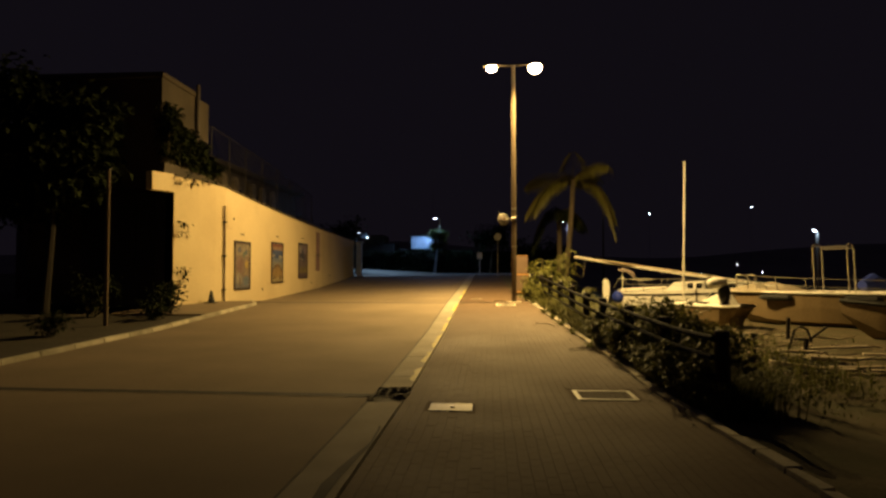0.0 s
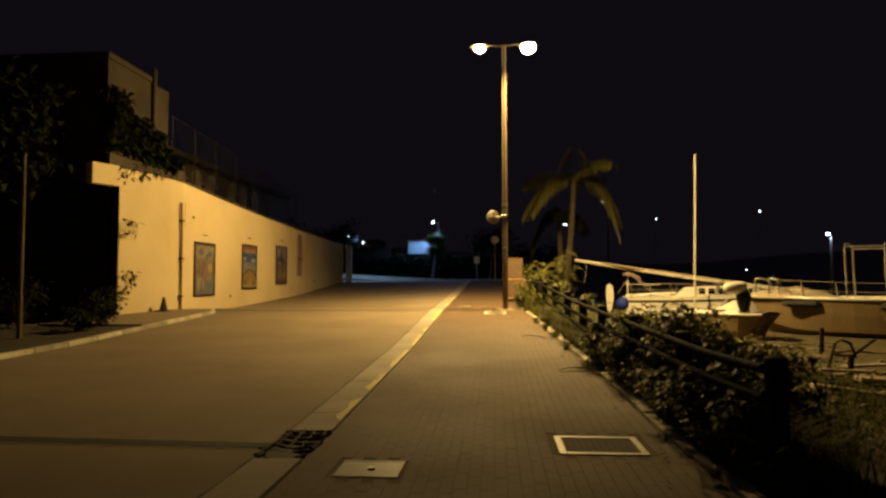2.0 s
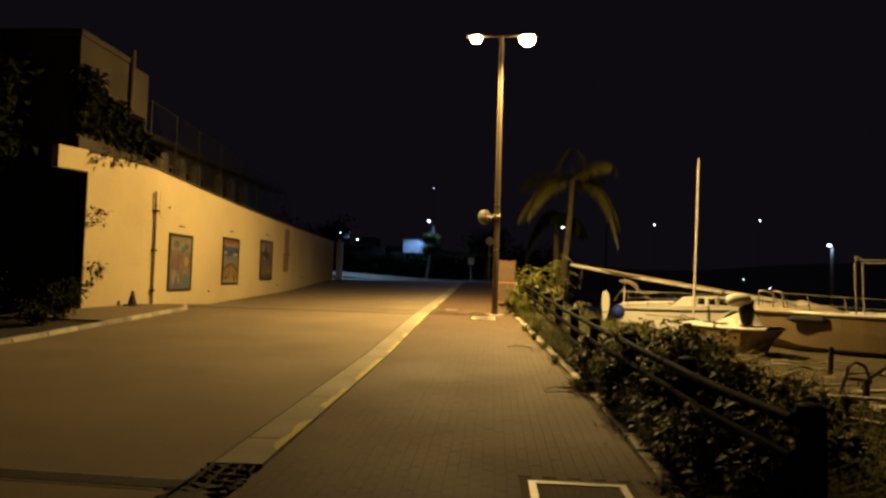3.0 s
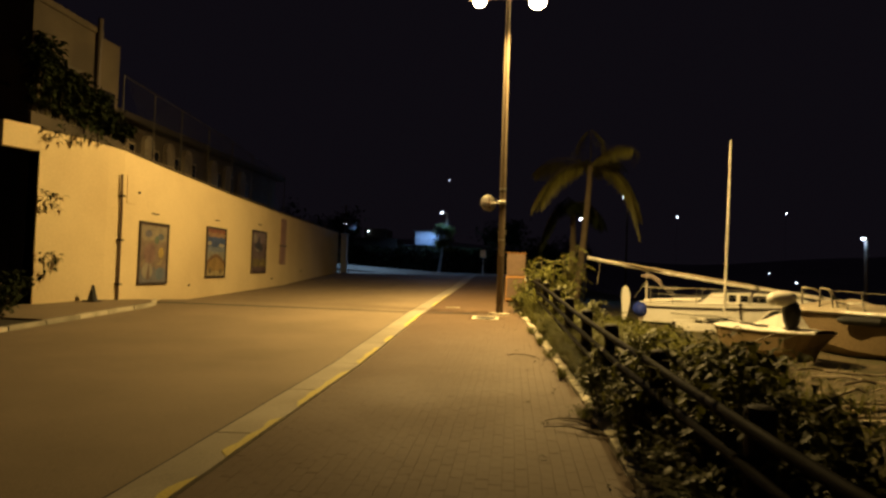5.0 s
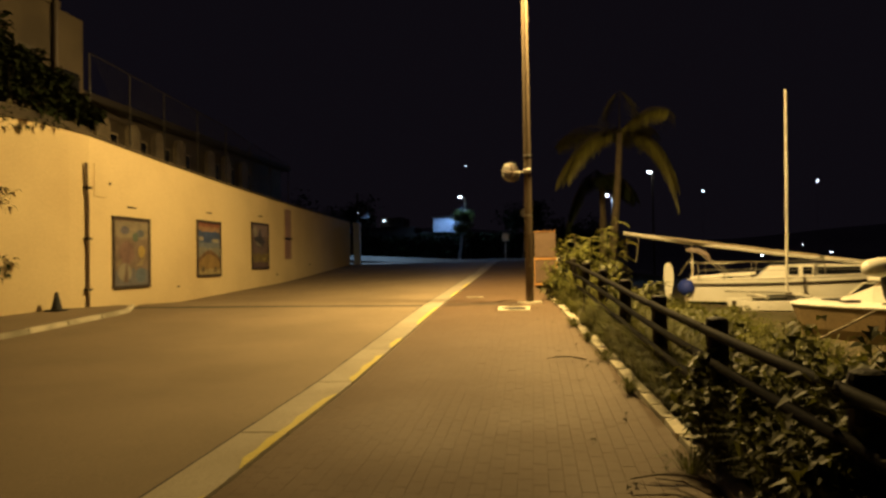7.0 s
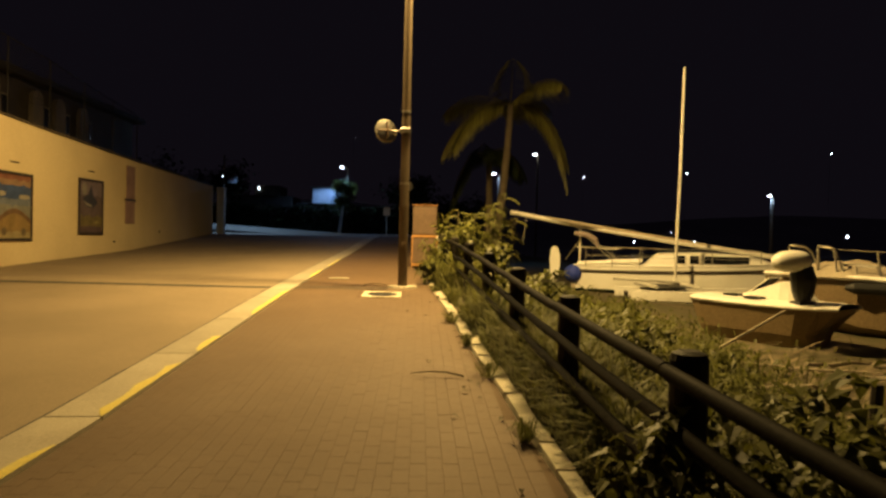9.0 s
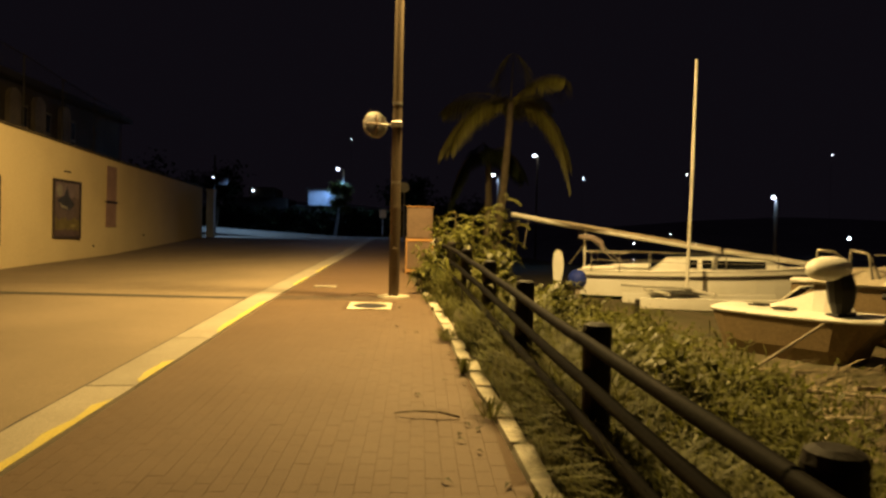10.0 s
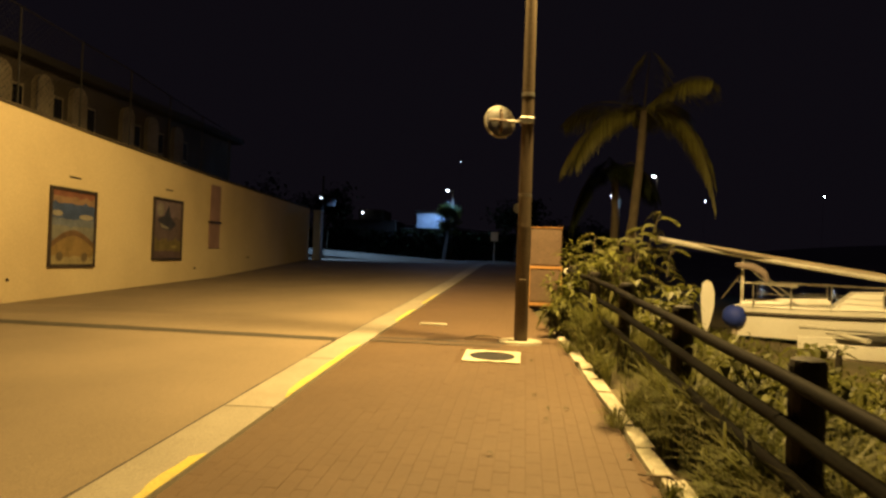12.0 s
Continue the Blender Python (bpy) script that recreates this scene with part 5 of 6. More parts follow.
for x, z, r in ((35.5, 14.9, 0.13), (57.5, 16.3, 0.12), (54.3, 3.7, 0.09), (59.7, 1.9, 0.1), (88.7, 21.3, 0.1), (92.8, 3.7, 0.24), (46.6, 1.5, 0.15), (-12.9, 21.8, 0.06)):
    t = thing("hillside_light", (x, 150, z), "tiny white light on the far shore", "far light", "lights on the far shore")
    put("light_globe", Shape().tube([(x, 150, z - r), (x, 150, z - r * 0.6), (x, 150, z + r * 0.6), (x, 150, z + r)], [r * 0.4, r, r, r * 0.4], 8), M_COOLLENS, t)
    put("light_post", Shape().tube([(x, 150.5, -2), (x, 150.5, z)], 0.02, 6), M_GATE, t)
fb = thing("far_house", (-7.3, 71.5, 1.7), "distant low house with one white lit wall", "house")
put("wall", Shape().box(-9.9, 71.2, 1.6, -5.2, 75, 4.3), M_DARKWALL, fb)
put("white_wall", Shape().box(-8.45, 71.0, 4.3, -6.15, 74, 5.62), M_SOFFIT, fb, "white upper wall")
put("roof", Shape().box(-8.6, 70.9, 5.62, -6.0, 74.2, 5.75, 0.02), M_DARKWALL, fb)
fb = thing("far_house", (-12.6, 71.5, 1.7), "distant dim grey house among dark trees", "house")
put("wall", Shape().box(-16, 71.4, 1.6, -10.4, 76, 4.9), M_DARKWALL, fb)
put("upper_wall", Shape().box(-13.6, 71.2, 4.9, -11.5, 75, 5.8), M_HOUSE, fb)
bank = tagged(part("wall_far", Shape().box(-34, 77.9, 0.5, 9, 78.3, 4.2), M_GATE), "dark retaining wall across the lane's end", "wall", kind="structure")
cl = thing("corner_lamp", (-9.12, 46.0, 3.83), "small cool wall lamp at the wall's end", "lamp")
put("arm", Shape().tube([(-9.12, 46.0, 3.83), (-9.15, 46.2, 4.5), (-9.28, 46.7, 4.56)], 0.025, 6), M_IRON, cl)
put("lens", Shape().tube([(-9.3, 46.75, 4.46), (-9.3, 46.75, 4.54)], 0.03, 10), M_COOLLENS, cl, "cool white lit lens")
gp = thing("gate_pillar", (-9.12, 46, 1.4), "narrow white gate pillar at the wall's end", "pillar")
put("shaft", Shape().box(-9.3, 45.8, 1.3, -8.95, 46.15, 3.75, 0.02), M_SOFFIT, gp)
put("cap", Shape().box(-9.34, 45.76, 3.752, -8.91, 46.19, 3.83, 0.02), M_SOFFIT, gp)
up_ = thing("utility_pole", (-9.9, 49.3, 1.4), "thin dark utility pole with a small signal box", "utility pole")
put("pole", Shape().tube([(-9.98, 49.3, 1.2), (-9.98, 49.3, 5.9)], [0.08, 0.05], 8), M_IRON, up_)
put("signal_box", Shape().box(-9.75, 49.2, 4.3, -9.25, 49.35, 4.75, 0.02), M_BLACK, up_)
put("red_lens", Shape().tube([(-9.5, 49.2, 4.52), (-9.5, 49.15, 4.52)], 0.10, 12), M_RED, up_)

fp = Shape()
pts, fs = [], []
for i in range(15):
    x = -16 + i
    for y, dz in ((50.2, -0.3), (50.2, 0.0), (53.5, 0.02), (53.5, -0.3)):
        pts.append((x, y, 1.52 + 0.055 * max(0.0, -2 - x) + dz))
for i in range(14):
    for k in range(3):
        fs.append((i * 4 + k, i * 4 + k + 1, i * 4 + 5 + k, i * 4 + 4 + k))
fs += [(3, 2, 1, 0), (56, 57, 58, 59)]
tagged(part("pavement_far", fp.add(pts, fs), M_GUTTER), "pale raised pavement across the lane's end", "pavement", kind="structure")
sg = thing("road_sign", (-0.76, 50.0, 1.5), "small pale rectangular road sign on a thin post", "road sign")
put("post", Shape().tube([(-0.76, 50.0, 1.4), (-0.76, 50.0, 3.2)], 0.03, 8), M_GALV, sg)
put("panel", Shape().box(-0.95, 49.93, 2.72, -0.57, 49.97, 3.2, 0.006), M_SILVER, sg)
wl_ = thing("wall_lamp", (-13.25, 71.1, 5.4), "small cool wall lamp on the dim house", "lamp")
put("lens", Shape().tube([(-13.25, 71.02, 5.5), (-13.25, 71.1, 5.5)], 0.06, 10), M_COOLLENS, wl_, "cool white lit lens")
put("bracket", Shape().box(-13.35, 71.1, 5.4, -13.15, 71.26, 5.62), M_IRON, wl_)

# ---- left verge: utility post ----
up2 = thing("utility_post", (-9.75, 16.3, 0.25), "thin weathered grey utility post at the verge", "post")
put("shaft", Shape().tube([(-9.75, 16.3, 0.2), (-9.74, 16.3, 4.25)], [0.055, 0.045], 10), M_POLE, up2)
put("cap", Shape().tube([(-9.74, 16.3, 4.25), (-9.74, 16.3, 4.3)], 0.06, 10), M_IRON, up2)


# ---- plants ----
def leaf(s, base, d, up, L, W, fold=0.25, droop=0.3):
    """One leaf, six corners, folded on its midrib and drooping."""
    d, up = d.normalized(), up
    sd = d.cross(up)
    if sd.length < 1e-4:
        sd = Vector((1, 0, 0))
    sd.normalize()
    nrm = sd.cross(d)
    a, b = base, base + d * L * 0.5 + nrm * 0.02
    c = base + d * L - nrm * L * droop
    l, r = b + sd * W + nrm * W * fold, b - sd * W + nrm * W * fold
    s.add([a, l, c, r, b], [(0, 1, 4), (1, 2, 4), (2, 3, 4), (3, 0, 4)])


def shrub(name, place, radius, height, leaves, L, W, label, mat=None, seed=1, stems=7, shell=0.45):
    rnd = random.Random(seed)
    t = thing(name, place, label, "shrub")
    P = Vector(place)
    st, lv = Shape(), Shape()
    tips = []
    for i in range(stems):
        a = rnd.uniform(0, 2 * math.pi)
        r = radius * rnd.uniform(0.25, 0.95)
        top = P + Vector((math.cos(a) * r, math.sin(a) * r, height * rnd.uniform(0.55, 1.0)))
        mid = P.lerp(top, 0.5) + Vector((rnd.uniform(-.1, .1), rnd.uniform(-.1, .1), height * 0.1))
        st.tube([P + Vector((math.cos(a) * 0.08, math.sin(a) * 0.08, -0.06)), mid, top], [0.018, 0.012, 0.005], 5)
        tips.append((mid, top))
    for i in range(leaves):
        m, t2 = tips[rnd.randrange(stems)]
        q = P.lerp(m, rnd.uniform(0.2, 1)) if rnd.random() < 0.35 else m.lerp(t2, rnd.random() ** 0.6)
        q = q + Vector((rnd.gauss(0, 1), rnd.gauss(0, 1), rnd.gauss(0, 0.6))) * radius * shell * 0.4
        d = Vector((rnd.gauss(0, 1), rnd.gauss(0, 1), rnd.uniform(-0.3, 0.7)))
        leaf(lv, q, d, Vector((0, 0, 1)), L * rnd.uniform(0.6, 1.25), W * rnd.uniform(0.7, 1.2))
    put("stem", st, M_STEM, t)
    put("foliage", lv, mat or M_LEAF, t)
    return t


# weeds and grass between kerb and fence, one tangle
rnd = random.Random(77)
gs = Shape()
for i in range(42000):
    y = rnd.uniform(7.5, 27.5)
    x = kerb_x(y) + 0.17 + abs(rnd.gauss(0, 0.36))
    if noise.noise((x * 1.3, y * 0.8, 3)) < -0.22:
        continue
    z = bumpy(x, y)
    h = rnd.uniform(0.14, 0.54) * (1.25 if x > kerb_x(y) + 0.3 else 0.75)
    a = rnd.uniform(0, 2 * math.pi)
    d = Vector((math.cos(a), math.sin(a), 0))
    sd = Vector((-d.y, d.x, 0)) * rnd.uniform(0.004, 0.009)
    b = Vector((x, y, z - 0.02))
    m = b + Vector((0, 0, h * 0.65)) + d * h * 0.18
    e = b + Vector((0, 0, h * rnd.uniform(0.55, 1.0))) + d * h * rnd.uniform(0.4, 1.0)
    gs.add([b - sd, b + sd, m + sd, m - sd, e], [(0, 1, 2, 3), (3, 2, 4)])
# tufts that spill over the kerb
for x, y, r in ((1.62, 20.1, 0.16), (1.83, 17.3, 0.18), (1.98, 13.3, 0.2), (1.48, 23.1, 0.2), (1.9, 15.6, 0.12), (1.72, 18.6, 0.1)):
    for k in range(110):
        a, q = rnd.uniform(0, 2 * math.pi), r * rnd.random() ** 0.7
        b = Vector((x + 0.4 * q * math.cos(a), y + 0.4 * q * math.sin(a), lane(0, y) + 0.01))
        d = Vector((math.cos(a), math.sin(a), 0))
        sd = Vector((-d.y, d.x, 0)) * 0.003
        h = rnd.uniform(0.06, 0.16)
        m = b + d * q * 0.5 + Vector((0, 0, h))
        e = b + d * q * 1.2 + Vector((0, 0, h * rnd.uniform(0.2, 0.9)))
        gs.add([b - sd, b + sd, m + sd, m - sd, e], [(0, 1, 2, 3), (3, 2, 4)])
tagged(part("grass", gs, M_GRASS), "yellow-green weeds and grass along the kerb", "grass", kind="stuff")
gs = Shape()
for i in range(24000):
    y = rnd.uniform(9, 34)
    x = fence_x(y) + 0.25 + abs(rnd.gauss(0, 1.7))
    if noise.noise((x * 0.7, y * 0.5, 8)) < -0.15:
        continue
    z = bumpy(x, y)
    h = rnd.uniform(0.15, 0.5)
    a = rnd.uniform(0, 2 * math.pi)
    leaf(gs, Vector((x, y, z + rnd.uniform(0, 0.28 if y < 24 or x < 3.2 else 0.1))), Vector((math.cos(a), math.sin(a), rnd.uniform(0.1, 1.2))), Vector((0, 0, 1)), rnd.uniform(0.10, 0.24), rnd.uniform(0.008, 0.026))
tagged(part("undergrowth", gs, M_LEAF), "leafy green undergrowth behind the fence", "weeds", kind="stuff")
gs = Shape()
for i in range(15000):
    y = rnd.uniform(11, 31)
    x = fence_x(y) + 0.35 + abs(rnd.gauss(0, 1.4))
    if noise.noise((x * 1.1, y * 0.9, 15)) < -0.12:
        continue
    b = Vector((x, y, bumpy(x, y) - 0.02))
    h = rnd.uniform(0.2, 0.62) * (1.0 if y < 24 or x < 3.2 else 0.5)
    a = rnd.uniform(0, 2 * math.pi)
    d = Vector((math.cos(a), math.sin(a), 0))
    sd = Vector((-d.y, d.x, 0)) * rnd.uniform(0.006, 0.013)
    m = b + Vector((0, 0, h * 0.7)) + d * h * 0.2
    e = b + Vector((0, 0, h * rnd.uniform(0.5, 1.0))) + d * h * rnd.uniform(0.5, 0.9)
    gs.add([b - sd, b + sd, m + sd, m - sd, e], [(0, 1, 2, 3), (3, 2, 4)])
tagged(part("yard_grass", gs, M_GRASS), "tufts of rank grass in the boat yard", "grass", kind="stuff")
# sticks, reeds and litter strewn over the mud
ml = Shape()
for i in range(2600):
    x, y = rnd.uniform(3.4, 9.2), rnd.uniform(12.0, 21.5)
    if noise.noise((x * 0.8, y * 0.8, 21)) < -0.1:
        continue
    a, L = rnd.gauss(0.1, 0.5), rnd.uniform(0.12, 0.7)
    d = Vector((math.cos(a), math.sin(a), rnd.uniform(-0.05, 0.25)))
    b = Vector((x, y, bumpy(x, y) + rnd.uniform(0.0, 0.06)))
    sd = Vector((-d.y, d.x, 0)) * rnd.uniform(0.004, 0.018)
    up = Vector((0, 0, 0.012))
    m, e = b + d * L * 0.5 + Vector((0, 0, rnd.uniform(-0.01, 0.03))), b + d * L
    ml.add([b - sd, b + sd, m + sd + up, m - sd + up, e], [(0, 1, 2, 3), (3, 2, 4)])
tagged(part("mud_litter", ml, material("drift_litter", (0.17, 0.135, 0.085), 0.9, fine=60, island=0.75)), "sticks, reeds and litter strewn over the mud", "litter", kind="stuff")
# bushy weeds between the boats and the fence
rnd2 = random.Random(404)
bw = Shape()
for i in range(150):
    y = rnd2.uniform(17.5, 30.5)
    x = fence_x(y) + 0.7 + rnd2.random() ** 1.1 * 3.3
    if y < 23.6 and x > 5.6 - (23.6 - y) * 0.1:
        continue
    P, hh = Vector((x, y, bumpy(x, y))), rnd2.uniform(0.25, 0.62) * (1.0 if y < 24 else 0.5)
    for k in range(46):
        q = P + Vector((rnd2.gauss(0, 0.2), rnd2.gauss(0, 0.2), hh * rnd2.random() ** 0.7))
        a = rnd2.uniform(0, 2 * math.pi)
        leaf(bw, q, Vector((math.cos(a), math.sin(a), rnd2.uniform(-0.2, 0.9))), Vector((0, 0, 1)), rnd2.uniform(0.09, 0.2), rnd2.uniform(0.016, 0.04))
tagged(part("bushy_weeds", bw, M_LEAF), "bushy leafy weeds growing between the boats", "weeds", kind="stuff")
# long arching blades through the rails
gs = Shape()
for i in range(520):
    y = rnd.uniform(16, 28)
    x = fence_x(y) + rnd.uniform(-0.2, 0.6)
    b = Vector((x, y, bumpy(x, y)))
    a = rnd.uniform(0, 2 * math.pi)
    d = Vector((math.cos(a), math.sin(a), 0))
    broad = y > 22.5 and rnd.random() < 0.35
    h, w = rnd.uniform(0.35, 0.85) * (1.35 if broad else 1.0), rnd.uniform(0.016, 0.026) if broad else rnd.uniform(0.003, 0.007)
    reach = rnd.uniform(0.3, 0.75)
    sd = Vector((-d.y, d.x, 0)) * w
    pts = []
    for k in range(9):
        u = k / 8
        q = b + Vector((0, 0, h * (1.9 * u - 1.15 * u * u - 0.15 * u ** 4))) + d * reach * u ** 1.5
        f = (0.6 + 0.8 * u) if u < 0.5 else 2.0 * (1.01 - u)
        pts += [q - sd * f, q + sd * f]
    gs.add(pts, [(2 * k, 2 * k + 1, 2 * k + 3, 2 * k + 2) for k in range(8)])
tagged(part("tall_grass", gs, M_GRASS), "long arching grass blades through the fence", "grass", kind="stuff")

for i, (x, y, r, h, n) in enumerate([(2.95, 8.9, 0.45, 0.85, 420), (2.95, 9.8, 0.6, 1.0, 440), (2.95, 10.9, 0.75, 1.15, 520), (2.85, 12.2, 0.7, 1.05, 480), (2.8, 13.4, 0.6, 0.95, 360), (3.2, 14.4, 0.5, 0.6, 260),
                                      (2.6, 19.5, 0.5, 0.8, 220), (2.4, 21.6, 0.5, 0.95, 260), (3.2, 17.4, 0.6, 0.6, 260), (3.9, 21.6, 0.6, 0.5, 240), (4.9, 19.4, 0.5, 0.4, 200), (3.4, 23.4, 0.5, 0.5, 220), (4.6, 24.6, 0.5, 0.35, 200)]):
    shrub("shrub", (x, y, bumpy(x, y)), r, h, n, 0.15, 0.045, "dense dark green broadleaf shrub behind the fence", seed=100 + i)
def feather_shrub(place, tops, seed, label):
    """Upright stems with drooping compound leaves, each a rib with pairs of leaflets."""
    rnd = random.Random(seed)
    t = thing("feathery_shrub", place, label, "shrub")
    st, lv = Shape(), Shape()
    P = Vector(place)
    for top in tops:
        T = Vector(top)
        mid = P.lerp(T, 0.5) + Vector((rnd.uniform(-0.1, 0.1), rnd.uniform(-0.1, 0.1), 0.1))
        st.tube([P + Vector((rnd.uniform(-0.1, 0.1), rnd.uniform(-0.1, 0.1), -0.05)), mid, T], [0.022, 0.015, 0.006], 6)
        for k in range(15):
            u = 0.25 + 0.75 * k / 14
            b = P.lerp(mid, u * 2) if u < 0.5 else mid.lerp(T, u * 2 - 1)
            a = k * 2.4 + rnd.uniform(-0.4, 0.4)
            d = Vector((math.cos(a), math.sin(a), 0))
            L = rnd.uniform(0.32, 0.55) * (1.15 - 0.5 * u)
            rib = [b + d * L * v + Vector((0, 0, L * (0.55 * v - 0.75 * v * v))) for v in (0, 0.25, 0.5, 0.75, 1.0)]
            st.tube(rib, [0.005, 0.004, 0.003, 0.003, 0.002], 4, False)
            for q in range(11):
                v = 0.15 + 0.85 * q / 10
                i0 = min(3, int(v * 4))
                c, tg = rib[i0].lerp(rib[i0 + 1], v * 4 - i0), (rib[i0 + 1] - rib[i0]).normalized()
                sd = tg.cross(Vector((0, 0, 1))).normalized()
                for sg in (-1, 1):
                    leaf(lv, c, sd * sg + tg * 0.55 + Vector((0, 0, rnd.uniform(-0.4, 0.1))), Vector((0, 0, 1)), rnd.uniform(0.075, 0.125), 0.013)
    put("stem", st, M_STEM, t)
    put("foliage", lv, M_LEAF, t)


feather_shrub((2.75, 26.5, bumpy(2.75, 26.5)), [(3.12, 26.4, 2.55), (2.7, 26.2, 2.25), (3.45, 26.7, 2.0), (2.95, 26.9, 2.3)], 811, "tall feathery shrub with compound leaves by the fence")
feather_shrub((2.15, 26.2, bumpy(2.15, 26.2)), [(2.05, 26.3, 2.15), (2.4, 26.0, 2.05), (1.85, 26.0, 1.75)], 812, "feathery shrub with compound leaves by the fence")
for i, (x, y, r, h, n) in enumerate([(1.62, 25.0, 0.36, 1.2, 190), (2.2, 25.5, 0.5, 1.35, 200), (2.65, 26.4, 0.5, 1.5, 170), (1.8, 27.0, 0.4, 1.4, 170), (1.36, 24.35, 0.22, 0.6, 150), (3.0, 27.4, 0.5, 1.2, 140)]):
    shrub("tall_shrub", (x, y, bumpy(x, y)), r, h, n, 0.2, 0.036, "tall leafy shrub crowding the fence by the lamp", seed=200 + i, stems=6, shell=0.35)
# verge and parapet leaves carry their shade in the colour
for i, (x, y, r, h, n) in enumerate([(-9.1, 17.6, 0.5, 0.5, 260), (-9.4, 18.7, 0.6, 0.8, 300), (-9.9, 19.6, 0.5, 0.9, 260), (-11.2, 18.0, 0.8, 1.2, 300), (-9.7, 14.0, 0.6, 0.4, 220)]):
    shrub("verge_shrub", (x, y, lane(x, y) + 0.1), r, h, n, 0.16, 0.045, "low shrub on the verge, leaves coloured as unlit", M_SHADEDLEAF, seed=300 + i)
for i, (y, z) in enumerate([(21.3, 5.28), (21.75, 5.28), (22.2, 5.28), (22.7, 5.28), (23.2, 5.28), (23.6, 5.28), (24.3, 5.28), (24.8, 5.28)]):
    shrub("balcony_plant", (-10.79, y, z), 0.45, (2.1, 2.0, 1.8, 1.55, 1.35, 1.2, 1.0, 0.6)[i], 620, 0.24, 0.075, "overgrown plant on the house parapet, leaves coloured as unlit", M_SHADEDLEAF, seed=350 + i)
for i in range(10):
    y = 8.0 + i * 0.66
    x = fence_x(y) - 0.1
    shrub("fence_shrub", (x, y, bumpy(x, y)), 0.33, 0.66 + 0.14 * math.sin(i * 2.3), 380, 0.11, 0.036, "dark leafy shrub pushing through the fence", seed=700 + i)
for i, (x, y, r, h, n) in enumerate([(3.2, 12.4, 0.55, 0.85, 420), (3.6, 13.4, 0.6, 0.95, 420), (3.4, 11.4, 0.5, 0.8, 380)]):
    shrub("yard_shrub", (x, y, bumpy(x, y)), r, h, n, 0.14, 0.042, "dark green shrub in the yard behind the fence", seed=740 + i, stems=9)
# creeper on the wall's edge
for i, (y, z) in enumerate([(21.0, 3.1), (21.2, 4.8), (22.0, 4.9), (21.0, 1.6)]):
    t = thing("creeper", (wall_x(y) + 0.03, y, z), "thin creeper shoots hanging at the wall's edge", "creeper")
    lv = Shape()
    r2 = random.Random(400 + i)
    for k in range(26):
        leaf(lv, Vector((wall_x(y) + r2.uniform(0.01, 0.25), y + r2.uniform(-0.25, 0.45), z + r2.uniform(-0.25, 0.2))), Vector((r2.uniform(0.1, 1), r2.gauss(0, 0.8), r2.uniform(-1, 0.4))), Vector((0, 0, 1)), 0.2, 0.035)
    put("foliage", lv, M_SHADEDLEAF, t)


def palm(place, top, fronds, seed, label, leafmat, length=3.2):
    rnd = random.Random(seed)
    t = thing("palm_tree", place, label, "palm tree")
    P, T = Vector(place), Vector(top)
    pts, rad = [], []
    for i in range(9):
        u = i / 8
        pts.append(P.lerp(T, u) + Vector((0.18 * math.sin(u * 2.2), 0, 0)))
        rad.append(0.19 - 0.075 * u + (0.012 if i % 2 else 0))
    put("trunk", Shape().tube(pts, rad, 12), M_BARK, t, smooth=True)
    T = pts[-1]
    for az, lift, drop in fronds:
        d = Vector((math.cos(az), math.sin(az), 0))
        mid, lv = Shape(), Shape()
        rib = []
        for k in range(13):
            u = k / 12
            rib.append(T + d * (length * (u - 0.16 * u * u * drop)) + Vector((0, 0, lift * u - drop * 2.0 * u ** 2.2)))
        mid.tube(rib, [0.035 - 0.028 * k / 12 for k in range(13)], 5)
        for k in range(70):
            u = 0.1 + 0.9 * k / 70
            i = min(11, int(u * 12))
            q = rib[i].lerp(rib[i + 1], u * 12 - i)
            tg = (rib[i + 1] - rib[i]).normalized()
            sd = tg.cross(Vector((0, 0, 1))).normalized()
            for sg in (-1, 1):
                L = 1.15 * (0.45 + 0.75 * math.sin(math.pi * min(1, u * 0.9 + 0.08))) * rnd.uniform(0.85, 1.1)
                dd = (sd * sg * 0.75 + tg * 0.6 + Vector((0, 0, -0.6 - rnd.uniform(0, 0.35)))).normalized()
                leaf(lv, q, dd, Vector((0, 0, 1)), L, 0.022, 0.1, 0.15)
        f = put("frond", mid, M_STEM, t)
        part("frond_blade", lv, leafmat, f)
    return t


palm((4.12, 38.3, ground_level(4.1, 38.3)), (4.56, 37.8, 6.9), [(3.2, 0.3, 1.15), (3.6, 0.6, 1.3), (6.0, 0.5, 1.85), (0.15, 0.9, 1.6), (2.7, 1.7, 0.9), (5.3, 2.0, 0.8), (1.6, 1.8, 0.7), (0.9, 2.0, 0.8), (4.6, 2.3, 0.6)], 5, "slender coconut palm with drooping lit fronds", M_PALM, 3.3)
# crown dimmed by leaf colour alone, unlike the first palm's fronds
palm((4.14, 41.0, ground_level(4.1, 41)), (4.06, 41.0, 5.3), [(3.4, 0.8, 1.5), (4.4, 1.5, 0.9), (5.4, 1.2, 1.0), (0.4, 1.0, 0.9), (1.5, 1.5, 0.7)], 6, "second palm with grey trunk behind the first", M_SHADEDLEAF, 2.2)


